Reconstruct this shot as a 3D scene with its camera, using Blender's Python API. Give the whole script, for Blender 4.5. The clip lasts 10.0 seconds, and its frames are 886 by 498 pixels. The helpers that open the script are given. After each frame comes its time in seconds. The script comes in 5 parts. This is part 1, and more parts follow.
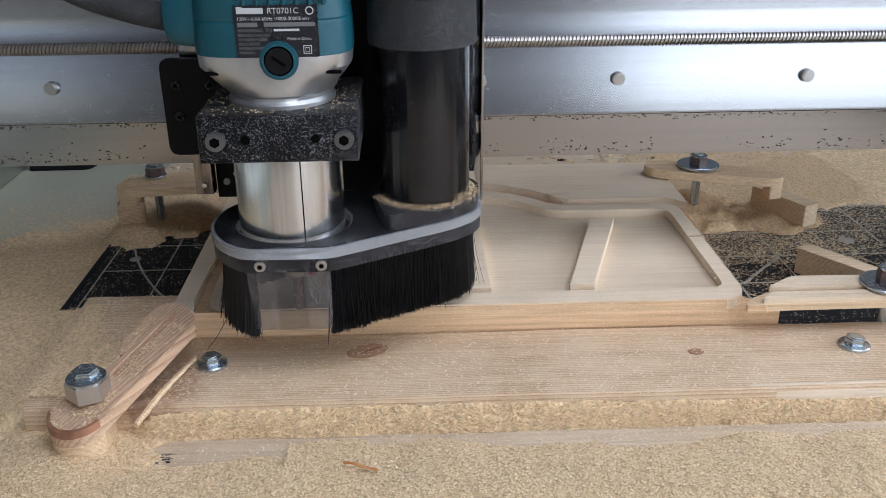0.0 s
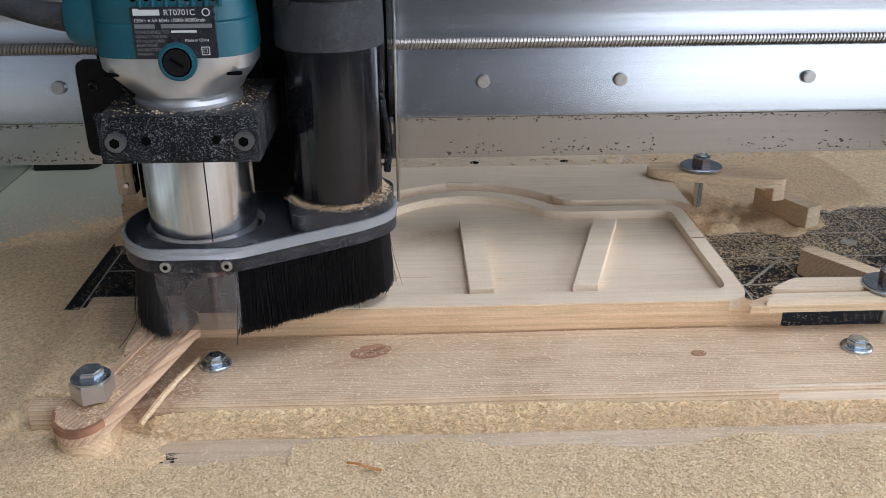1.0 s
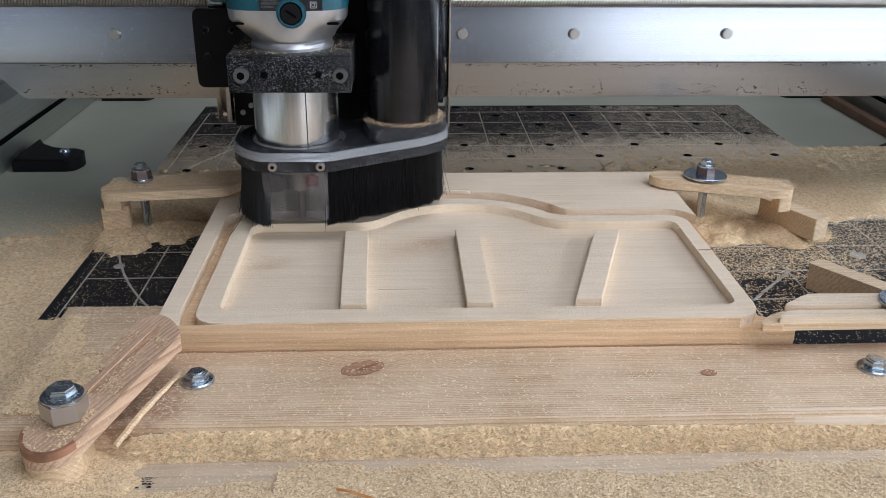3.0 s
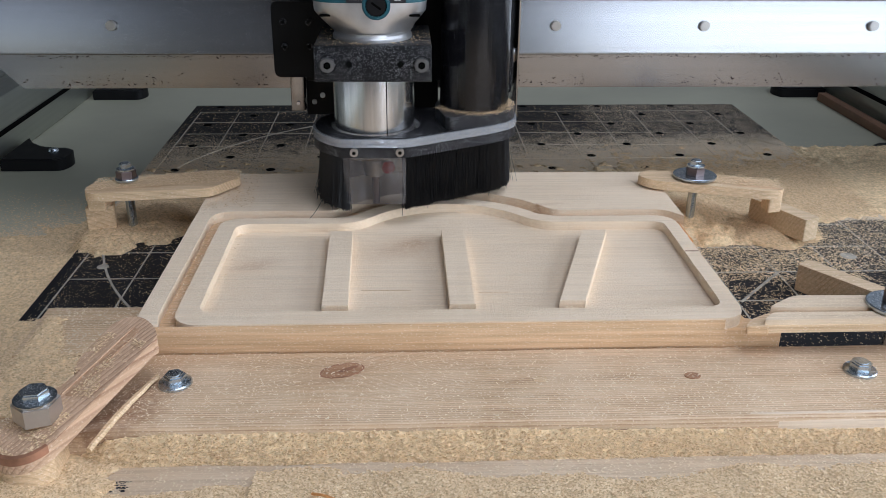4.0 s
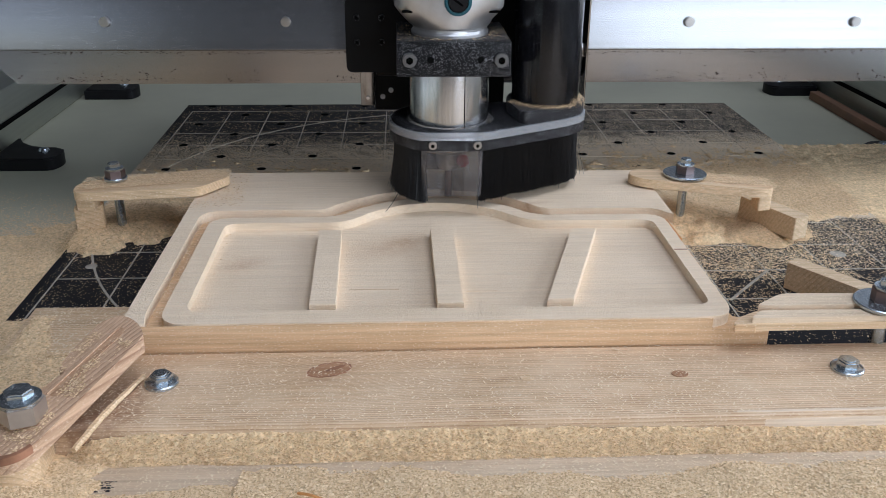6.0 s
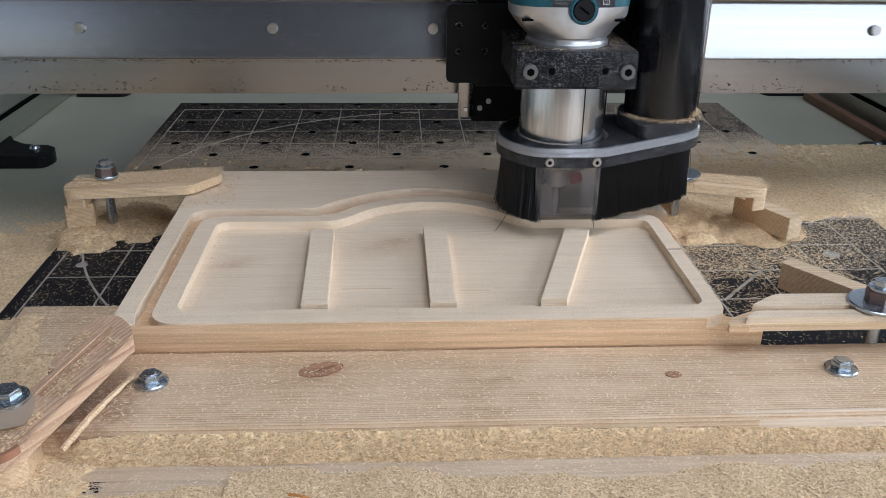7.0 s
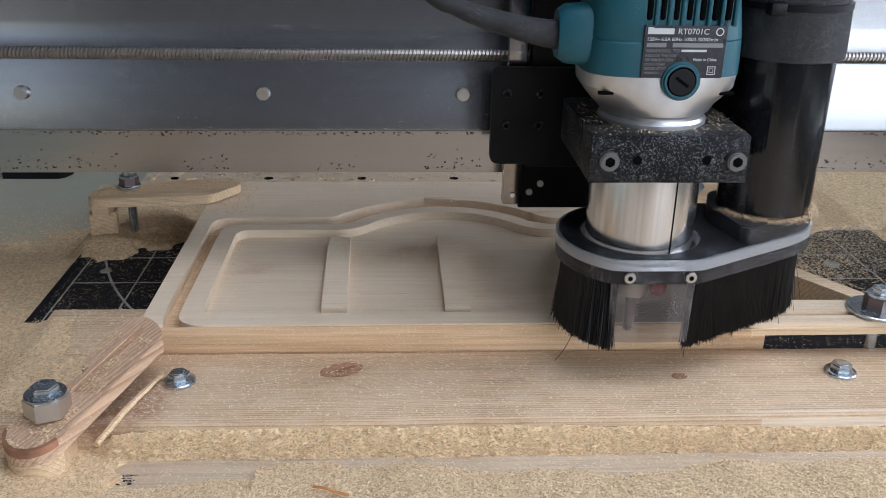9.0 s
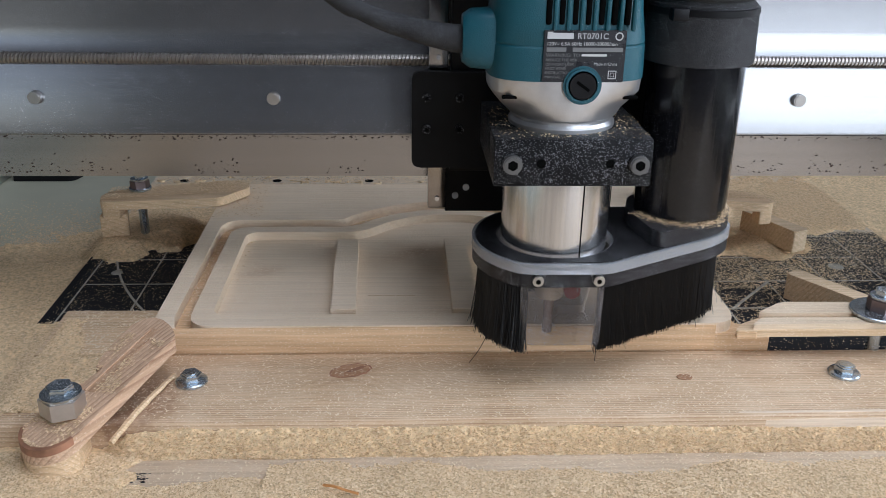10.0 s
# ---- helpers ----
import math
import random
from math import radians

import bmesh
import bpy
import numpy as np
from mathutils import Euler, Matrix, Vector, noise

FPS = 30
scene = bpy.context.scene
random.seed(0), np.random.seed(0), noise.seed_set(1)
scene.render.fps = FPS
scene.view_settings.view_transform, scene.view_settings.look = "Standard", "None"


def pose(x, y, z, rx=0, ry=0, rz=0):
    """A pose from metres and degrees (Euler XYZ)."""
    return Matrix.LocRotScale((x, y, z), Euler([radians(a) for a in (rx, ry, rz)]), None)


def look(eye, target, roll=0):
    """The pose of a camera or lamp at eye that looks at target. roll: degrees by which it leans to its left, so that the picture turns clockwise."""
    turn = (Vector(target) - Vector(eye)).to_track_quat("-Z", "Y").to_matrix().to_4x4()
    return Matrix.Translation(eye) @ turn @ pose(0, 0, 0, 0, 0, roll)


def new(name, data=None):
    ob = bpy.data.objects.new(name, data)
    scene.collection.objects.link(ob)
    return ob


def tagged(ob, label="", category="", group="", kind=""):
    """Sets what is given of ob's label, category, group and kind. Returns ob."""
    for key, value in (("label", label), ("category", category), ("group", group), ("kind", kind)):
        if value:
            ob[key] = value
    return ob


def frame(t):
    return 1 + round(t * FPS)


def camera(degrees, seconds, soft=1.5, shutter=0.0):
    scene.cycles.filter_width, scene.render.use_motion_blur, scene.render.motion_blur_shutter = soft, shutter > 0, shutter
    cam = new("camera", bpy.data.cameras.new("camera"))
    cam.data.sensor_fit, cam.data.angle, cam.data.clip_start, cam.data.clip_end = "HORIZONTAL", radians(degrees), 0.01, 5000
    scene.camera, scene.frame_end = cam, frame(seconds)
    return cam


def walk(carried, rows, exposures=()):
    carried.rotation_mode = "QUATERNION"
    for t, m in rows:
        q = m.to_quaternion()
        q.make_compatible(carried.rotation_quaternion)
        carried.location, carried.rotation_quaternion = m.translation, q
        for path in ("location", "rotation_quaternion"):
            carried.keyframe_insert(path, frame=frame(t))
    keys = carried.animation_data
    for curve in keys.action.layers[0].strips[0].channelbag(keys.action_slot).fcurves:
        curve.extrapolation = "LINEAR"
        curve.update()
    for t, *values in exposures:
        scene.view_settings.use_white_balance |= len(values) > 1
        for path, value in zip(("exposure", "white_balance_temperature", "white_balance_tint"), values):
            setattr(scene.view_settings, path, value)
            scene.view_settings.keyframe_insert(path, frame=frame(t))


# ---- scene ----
cam = camera(52.9, 10.0, soft=0.75)
S = 1.1416  # plan units of the bed to metres (the printed grid has two-inch squares)

PATH = [
    (0, (-0.084, -0.509, 0.277), (-0.02, 1.318, -0.533), -0.5),
    (0.5, (-0.083, -0.508, 0.275), (-0.019, 1.321, -0.532), -0.4),
    (1, (-0.085, -0.51, 0.278), (-0.025, 1.318, -0.532), -0.4),
    (1.5, (-0.094, -0.517, 0.277), (-0.034, 1.316, -0.52), -0.3),
    (2, (-0.097, -0.511, 0.277), (-0.039, 1.32, -0.526), -0.0),
    (2.5, (-0.099, -0.503, 0.275), (-0.024, 1.331, -0.521), 0.4),
    (3, (-0.089, -0.483, 0.27), (-0.002, 1.348, -0.53), 0.5),
    (4.5, (-0.077, -0.478, 0.269), (0.005, 1.352, -0.533), 0.5),
    (5, (-0.076, -0.479, 0.269), (0.008, 1.351, -0.532), 0.5),
    (5.5, (-0.074, -0.479, 0.269), (0.011, 1.351, -0.533), 0.4),
    (7, (-0.072, -0.475, 0.267), (0.033, 1.353, -0.537), 0.8),
    (7.5, (-0.072, -0.479, 0.267), (0.033, 1.352, -0.53), 0.8),
    (8, (-0.074, -0.487, 0.27), (0.031, 1.345, -0.526), 0.9),
    (8.5, (-0.082, -0.501, 0.271), (0.023, 1.339, -0.506), 1.0),
    (9, (-0.081, -0.496, 0.271), (0.021, 1.346, -0.503), 1.0),
    (9.5, (-0.081, -0.499, 0.272), (0.014, 1.344, -0.499), 0.9),
    (10, (-0.083, -0.502, 0.274), (0.008, 1.342, -0.497), 0.9),
]
walk(cam, [(t, look([v * S for v in e], [v * S for v in g], r)) for t, e, g, r in PATH],
     exposures=[(0, 0.19), (2.5, 0.14), (5, 0.11), (7, 0.11), (8.5, 0.24), (10, 0.18)])

# tool head: seconds, x, y of the shoe's front, lift of the router
HEAD = [
    (0, -0.1680, -0.1089, 0.0055), (0.5, -0.1942, -0.1098, 0.0054), (1, -0.2257, -0.1059, 0.0057),
    (1.5, -0.2401, -0.0667, 0.0053), (2, -0.2403, -0.0025, 0.0049), (2.1, -0.2406, 0.008, 0.006),
    (2.2, -0.2408, 0.016, 0.029), (2.3, -0.2409, 0.0191, 0.036), (2.4, -0.2409, 0.0191, 0.0135),
    (2.5, -0.2409, 0.0191, -0.0007), (2.75, -0.2360, 0.068, -0.001), (3, -0.1811, 0.0841, -0.0014),
    (3.2, -0.1520, 0.0870, -0.0015), (3.75, -0.1230, 0.1080, -0.0018), (4.3, -0.0973, 0.1245, -0.0021),
    (4.5, -0.0918, 0.1265, -0.0022), (5, -0.0764, 0.1306, -0.0021), (5.5, -0.0587, 0.1333, -0.0024),
    (5.7, -0.0530, 0.1334, -0.0024), (6.25, -0.0250, 0.1260, -0.0023), (6.8, 0.0195, 0.0975, -0.0022),
    (7, 0.0503, 0.0851, -0.0021), (7.35, 0.1230, 0.0700, -0.002), (7.5, 0.1403, 0.0395, -0.0019),
    (8, 0.1427, -0.0660, -0.0012), (8.2, 0.1390, -0.0980, -0.001), (8.5, 0.1046, -0.1081, -0.0007),
    (9, 0.0584, -0.1079, -0.0004), (9.5, 0.0266, -0.1077, -0.0004), (10, 0.0013, -0.1088, 0.0),
]

# ---------------------------------------------------------------- light
world = bpy.data.worlds.new("sky")
scene.world = world
world.use_nodes = True
wn = world.node_tree
sky = wn.nodes.new("ShaderNodeTexSky")
sky.sky_type, sky.sun_disc = 'NISHITA', False
sky.sun_elevation, sky.sun_rotation = radians(40), radians(60)
wn.nodes["Background"].inputs[1].default_value = 0.12
wn.links.new(sky.outputs[0], wn.nodes["Background"].inputs[0])

def area_lamp(name, eye, target, sx, sy, watts, colour):
    lamp = bpy.data.lights.new(name, 'AREA')
    lamp.shape, lamp.size, lamp.size_y, lamp.energy, lamp.color = 'RECTANGLE', sx, sy, watts, colour
    ob = new(name, lamp)
    ob.matrix_world = look(eye, target)
    return ob

area_lamp("window_light_east", (2.62, -0.40, 0.80), (0.0, -0.20, 0.40), 2.3, 1.3, 50, (0.77, 0.86, 1.0))
area_lamp("window_light_south", (1.65, -2.62, 0.78), (1.55, 0.0, 0.6), 1.9, 1.5, 41, (0.77, 0.86, 1.0))
area_lamp("window_light_south_west", (-1.75, -2.62, 0.75), (-1.2, 0.0, 0.4), 0.8, 1.4, 2.2, (0.88, 0.91, 1.0))
# unseen overhead fill, added to brighten the bed evenly
area_lamp("overhead_fill", (0.70, -0.75, 1.80), (0.70, -0.75, 0.0), 1.6, 1.6, 26, (0.82, 0.87, 1.0))

# ---------------------------------------------------------------- materials
def nodes_of(name):
    m = bpy.data.materials.new(name)
    m.use_nodes = True
    nt = m.node_tree
    return m, nt, nt.nodes["Principled BSDF"]

def coords(nt, scale, rot=(0, 0, 0)):
    tc = nt.nodes.new("ShaderNodeTexCoord")
    mp = nt.nodes.new("ShaderNodeMapping")
    mp.inputs["Scale"].default_value = scale
    mp.inputs["Rotation"].default_value = rot
    nt.links.new(tc.outputs["Object"], mp.inputs["Vector"])
    return mp.outputs[0]

def noise_of(nt, vec, scale, detail=4, rough=0.6, dist=0.0):
    n = nt.nodes.new("ShaderNodeTexNoise")
    n.inputs["Scale"].default_value, n.inputs["Detail"].default_value = scale, detail
    n.inputs["Roughness"].default_value, n.inputs["Distortion"].default_value = rough, dist
    nt.links.new(vec, n.inputs["Vector"])
    return n.outputs[0]

def ramp(nt, fac, stops):
    r = nt.nodes.new("ShaderNodeValToRGB")
    while len(r.color_ramp.elements) < len(stops):
        r.color_ramp.elements.new(0.5)
    for el, (p, c) in zip(r.color_ramp.elements, stops):
        el.position, el.color = p, (*c, 1) if len(c) == 3 else c
    nt.links.new(fac, r.inputs[0])
    return r.outputs[0]

def mixed(nt, fac, a, b, mode='MIX'):
    m = nt.nodes.new("ShaderNodeMix")
    m.data_type, m.blend_type = 'RGBA', mode
    for sock, v in ((m.inputs[0], fac), (m.inputs[6], a), (m.inputs[7], b)):
        if isinstance(v, (int, float)):
            sock.default_value = v
        elif isinstance(v, tuple):
            sock.default_value = (*v, 1)
        else:
            nt.links.new(v, sock)
    return m.outputs[2]

def bump(nt, bsdf, height, strength, dist):
    b = nt.nodes.new("ShaderNodeBump")
    b.inputs["Strength"].default_value, b.inputs["Distance"].default_value = strength, dist
    nt.links.new(height, b.inputs["Height"])
    nt.links.new(b.outputs[0], bsdf.inputs["Normal"])

DUST = (0.50, 0.51, 0.54)

def math_node(nt, op, a, b=None, c=None):
    n = nt.nodes.new("ShaderNodeMath")
    n.operation = op
    for sock, v in zip(n.inputs, (a, b, c)):
        if v is None:
            continue
        if isinstance(v, (int, float)):
            sock.default_value = v
        else:
            nt.links.new(v, sock)
    return n.outputs[0]

def speckle(nt, scale, lo, hi, haze=0.0):
    """Grains of dust that lie on a surface, in patches, over a thin haze of finer dust."""
    v = coords(nt, (1, 1, 1))
    fine = noise_of(nt, v, scale, 2, 0.5)
    patch = noise_of(nt, v, scale / 25, 3)
    grains = ramp(nt, math_node(nt, 'MULTIPLY_ADD', patch, 0.15, fine), [(lo, (0, 0, 0)), (hi, (1, 1, 1))])
    if not haze:
        return grains
    film = ramp(nt, noise_of(nt, v, scale * 0.6, 4, 0.8), [(0.42, (0, 0, 0)), (0.72, (haze,) * 3)])
    return math_node(nt, 'MAXIMUM', grains, film)

def gauss(nt, x, y, sx, sy, turn=0.0):
    """A soft round mound, 1 at its middle, on the plan (metres)."""
    tc = nt.nodes.new("ShaderNodeTexCoord")
    mp = nt.nodes.new("ShaderNodeMapping")
    mp.vector_type = 'TEXTURE'
    mp.inputs["Location"].default_value = (x, y, 0)
    mp.inputs["Rotation"].default_value = (0, 0, turn)
    mp.inputs["Scale"].default_value = (sx, sy, 1e3)
    nt.links.new(tc.outputs["Object"], mp.inputs["Vector"])
    dot = nt.nodes.new("ShaderNodeVectorMath")
    dot.operation = 'DOT_PRODUCT'
    nt.links.new(mp.outputs[0], dot.inputs[0])
    nt.links.new(mp.outputs[0], dot.inputs[1])
    return math_node(nt, 'POWER', 2.71828, math_node(nt, 'MULTIPLY', dot.outputs["Value"], -1.0))

def axis_ramp(nt, axis, a, b, wob=0.0, scale=12):
    """0 at a to 1 at b along one axis of the plan, with an uneven front."""
    tc = nt.nodes.new("ShaderNodeTexCoord")
    sep = nt.nodes.new("ShaderNodeSeparateXYZ")
    nt.links.new(tc.outputs["Object"], sep.inputs[0])
    v = sep.outputs[axis]
    if wob:
        v = math_node(nt, 'MULTIPLY_ADD', math_node(nt, 'SUBTRACT', noise_of(nt, tc.outputs["Object"], scale, 4), 0.5), wob, v)
    m = nt.nodes.new("ShaderNodeMapRange")
    m.interpolation_type = 'SMOOTHSTEP'
    m.inputs["From Min"].default_value, m.inputs["From Max"].default_value = min(a, b), max(a, b)
    if a > b:
        m.inputs["To Min"].default_value, m.inputs["To Max"].default_value = 1.0, 0.0
    nt.links.new(v, m.inputs["Value"])
    return m.outputs[0]

def plain(name, colour, rough=0.5, metal=0.0, var=0.25, scale=40, bmp=0.15, bscale=400, dust=None, coat=0.0, spec=0.5, streak=0.0):
    m, nt, b = nodes_of(name)
    v = coords(nt, (1, 1, 1))
    n = noise_of(nt, v, scale, 5)
    dark = tuple(c * (1 - var) for c in colour)
    lite = tuple(min(1, c * (1 + var)) for c in colour)
    col = ramp(nt, n, [(0.3, dark), (0.7, lite)])
    if dust:
        col = mixed(nt, speckle(nt, *dust), col, DUST)
    nt.links.new(col, b.inputs["Base Color"])
    rr = nt.nodes.new("ShaderNodeMapRange")
    rr.inputs["To Min"].default_value, rr.inputs["To Max"].default_value = rough * 0.8, min(1, rough * 1.25)
    nt.links.new(n, rr.inputs["Value"])
    nt.links.new(rr.outputs[0], b.inputs["Roughness"])
    b.inputs["Metallic"].default_value = metal
    b.inputs["Coat Weight"].default_value = coat
    b.inputs["Specular IOR Level"].default_value = spec
    if bmp:
        bump(nt, b, noise_of(nt, v, bscale, 3), bmp, 0.0008)
    if streak:
        bump(nt, b, noise_of(nt, coords(nt, (90, 90, 1.5)), 1.0, 4, 0.6), streak, 0.002)
    return m

def wood(name, pale, dark, rings=55, rough=0.62, fuzz=0.25, shift=0.0, contrast=1.0, flecks=0.45, relief=0.5, gr=0.8,
         freq=420, knots=(), stains=(), depth=0.0009, film=0.0):
    """Softwood: straight growth rings along the board that swing round its knots, fine grain, stains, adhering dust."""
    warm = (1.02, 1.0, 0.95)
    pale, dark = tuple(c * w for c, w in zip(pale, warm)), tuple(c * w for c, w in zip(dark, warm))
    m, nt, b = nodes_of(name)
    tc = nt.nodes.new("ShaderNodeTexCoord")
    off = nt.nodes.new("ShaderNodeVectorMath")
    off.operation = 'ADD'
    off.inputs[1].default_value = (shift, shift * 0.7, shift * 1.3)
    nt.links.new(tc.outputs["Object"], off.inputs[0])
    mp = nt.nodes.new("ShaderNodeMapping")
    mp.inputs["Scale"].default_value = (0.028, 1.0, 1.0)
    nt.links.new(off.outputs[0], mp.inputs["Vector"])
    sep = nt.nodes.new("ShaderNodeSeparateXYZ")
    nt.links.new(off.outputs[0], sep.inputs[0])
    across = math_node(nt, 'MULTIPLY_ADD', sep.outputs[2], 0.6, sep.outputs[1])
    slow = noise_of(nt, mp.outputs[0], 9, 2, 0.45)
    phase = math_node(nt, 'MULTIPLY_ADD', across, freq, math_node(nt, 'MULTIPLY', slow, rings * 0.30))
    knot = None
    for kx, ky, r in knots:
        near = gauss(nt, kx, ky, r * 3.4, r * 2.0)
        phase = math_node(nt, 'MULTIPLY_ADD', near, freq * r * 1.5, phase)
        heart = gauss(nt, kx, ky, r * 1.3, r * 0.75, 0.5)
        knot = heart if knot is None else math_node(nt, 'MAXIMUM', knot, heart)
    ringc = ramp(nt, math_node(nt, 'FRACT', phase), [(0.0, (0, 0, 0)), (0.60, (0.35 * contrast,) * 3), (0.86, (contrast,) * 3), (1.0, (0, 0, 0))])
    zone = ramp(nt, noise_of(nt, mp.outputs[0], 26, 3), [(0.36, (0.25,) * 3), (0.62, (1, 1, 1))])
    ringc = math_node(nt, 'MULTIPLY', ringc, zone)
    grain = noise_of(nt, mp.outputs[0], 420, 4, 0.7)
    col = mixed(nt, ringc, pale, dark)
    if knot is not None:
        col = mixed(nt, math_node(nt, 'MULTIPLY', knot, 0.55), col, tuple(c * k for c, k in zip(dark, (0.75, 0.62, 0.52))))
    g2 = ramp(nt, grain, [(0.3, (0.70, 0.67, 0.62)), (0.65, (1.06, 1.05, 1.04))])
    col = mixed(nt, gr, col, g2, 'MULTIPLY')
    stain = ramp(nt, noise_of(nt, off.outputs[0], 9, 4), [(0.35, (0.9, 0.86, 0.8)), (0.7, (1.05, 1.05, 1.05))])
    col = mixed(nt, 0.8, col, stain, 'MULTIPLY')
    for sx, sy, rx, ry, turn, tint in stains:
        spot = math_node(nt, 'MULTIPLY', gauss(nt, sx, sy, rx, ry, turn), ramp(nt, noise_of(nt, off.outputs[0], 160, 4, 0.7), [(0.3, (0.25,) * 3), (0.65, (1, 1, 1))]))
        col = mixed(nt, spot, col, tint)
    if film:
        veil = ramp(nt, noise_of(nt, off.outputs[0], 38, 5, 0.7), [(0.38, (0, 0, 0)), (0.66, (film,) * 3)])
        col = mixed(nt, veil, col, (0.86, 0.69, 0.50))
    fleck = noise_of(nt, coords(nt, (0.6, 1.0, 1.0)), 1100, 2, 0.5)
    col = mixed(nt, ramp(nt, fleck, [(0.58, (0, 0, 0)), (0.68, (flecks,) * 3)]), col, (0.92, 0.77, 0.61))
    nt.links.new(col, b.inputs["Base Color"])
    b.inputs["Roughness"].default_value = rough
    b.inputs["Specular IOR Level"].default_value = 0.3
    fz = noise_of(nt, off.outputs[0], 560, 4, 0.75)
    h = mixed(nt, fuzz, grain, fz)
    bump(nt, b, h, relief, depth)
    return m

def brushed(name, colour, rough, stretch=(2, 300, 300), amount=0.12, dust=None, aniso=0.0, low=0.88):
    m, nt, b = nodes_of(name)
    v = coords(nt, stretch)
    n = noise_of(nt, v, 1.0, 4, 0.7)
    big = noise_of(nt, coords(nt, (3, 9, 9)), 1.0, 3)
    col = ramp(nt, n, [(0.3, tuple(c * low for c in colour)), (0.7, colour)])
    rr = nt.nodes.new("ShaderNodeMapRange")
    rr.inputs["To Min"].default_value, rr.inputs["To Max"].default_value = rough * 0.75, rough * 1.35
    nt.links.new(big, rr.inputs["Value"])
    b.inputs["Metallic"].default_value = 1.0
    if dust:
        d = speckle(nt, *dust)
        col = mixed(nt, d, col, DUST)
        inv = nt.nodes.new("ShaderNodeMath")
        inv.operation = 'SUBTRACT'
        inv.inputs[0].default_value = 1.0
        nt.links.new(d, inv.inputs[1])
        nt.links.new(inv.outputs[0], b.inputs["Metallic"])
    nt.links.new(col, b.inputs["Base Color"])
    nt.links.new(rr.outputs[0], b.inputs["Roughness"])
    b.inputs["Anisotropic"].default_value = aniso
    bump(nt, b, n, amount, 0.0003)
    return m

BROWN, RESIN = (0.22, 0.11, 0.06), (0.55, 0.33, 0.18)
M_PINE = wood("pine_board", (0.74, 0.565, 0.40), (0.47, 0.285, 0.175), rings=30, contrast=1.0, freq=460, film=0.28,
              knots=[(-0.128, -0.0775, 0.014)], stains=[(-0.247, -0.111, 0.021, 0.038, -0.5, BROWN), (-0.254, -0.122, 0.012, 0.030, -0.5, BROWN), (-0.236, -0.060, 0.03, 0.010, 0.0, RESIN)])
M_PALE = wood("pale_pine", (0.79, 0.66, 0.525), (0.69, 0.54, 0.40), rings=40, shift=3.1, contrast=0.5, freq=240, film=0.35)
M_WORK = wood("milled_pine", (0.92, 0.775, 0.625), (0.85, 0.69, 0.53), rings=26, shift=7.7, fuzz=0.9, gr=0.45, contrast=0.5, flecks=0.8, relief=1.0, freq=190, depth=0.0012,
              film=0.25, knots=[(-0.090, 0.080, 0.020), (-0.20, 0.05, 0.012)], stains=[(-0.085, 0.088, 0.010, 0.006, 0.3, RESIN), (0.02, 0.152, 0.018, 0.004, 0.1, (0.60, 0.40, 0.24))])
M_CUT = wood("cut_pine_flank", (0.76, 0.54, 0.355), (0.63, 0.41, 0.24), rings=40, shift=5.3, contrast=0.8, freq=330)
M_CLAMP = wood("clamp_fir", (0.68, 0.48, 0.35), (0.27, 0.13, 0.08), rings=110, shift=1.7, freq=300, contrast=1.0, flecks=0.3)
M_CLAMPX = wood("clamp_pine", (0.78, 0.595, 0.41), (0.58, 0.395, 0.245), rings=50, shift=4.4, freq=380)
M_EDGE = wood("worn_pale_pine", (0.88, 0.76, 0.65), (0.80, 0.64, 0.52), rings=30, shift=8.3, freq=220, contrast=0.6)
M_GROOVE = wood("worn_fir_groove", (0.56, 0.37, 0.25), (0.36, 0.20, 0.12), rings=60, shift=6.1, freq=240)
M_BLOCK = wood("offcut_pine", (0.72, 0.575, 0.42), (0.58, 0.43, 0.28), rings=40, shift=9.2, freq=300)
M_KNOT = wood("knot_wood", (0.46, 0.27, 0.17), (0.24, 0.11, 0.065), rings=160, shift=2.2, freq=700)
M_CHAR = plain("rubbed_dark_wood", (0.30, 0.14, 0.08), 0.6, var=0.4, scale=60)
M_DUST = plain("sawdust", (0.76, 0.56, 0.335), 0.95, var=0.34, scale=330, bmp=1.0, bscale=480)
M_CHIP, nt_, b_ = nodes_of("wood_chip")
geo_ = nt_.nodes.new("ShaderNodeNewGeometry")
nt_.links.new(ramp(nt_, geo_.outputs["Random Per Island"], [(0.0, (0.52, 0.35, 0.185)), (0.35, (0.78, 0.57, 0.335)), (1.0, (0.92, 0.72, 0.48))]), b_.inputs["Base Color"])
b_.inputs["Roughness"].default_value = 0.85
M_FLK = plain("pale_dust_fleck", (0.86, 0.73, 0.54), 0.9, var=0.1, scale=60, bmp=0)
def dusted(m, cover, scale, tint):
    """Loose dust strewn over a finished material; cover gives how much of it is hidden, 0 to 1."""
    nt = m.node_tree
    b = nt.nodes["Principled BSDF"]
    base = b.inputs["Base Color"].links[0].from_socket
    v = coords(nt, (1, 1, 1))
    amount = cover(nt)
    grain = math_node(nt, 'MULTIPLY_ADD', noise_of(nt, v, scale, 3, 0.65), 0.8, math_node(nt, 'MULTIPLY', noise_of(nt, v, scale / 9, 3), 0.2))
    cut = math_node(nt, 'MULTIPLY_ADD', amount, 0.42, grain)
    hidden = ramp(nt, cut, [(0.68, (0, 0, 0)), (0.78, (1, 1, 1))])
    nt.links.new(mixed(nt, hidden, base, tint), b.inputs["Base Color"])
    return m

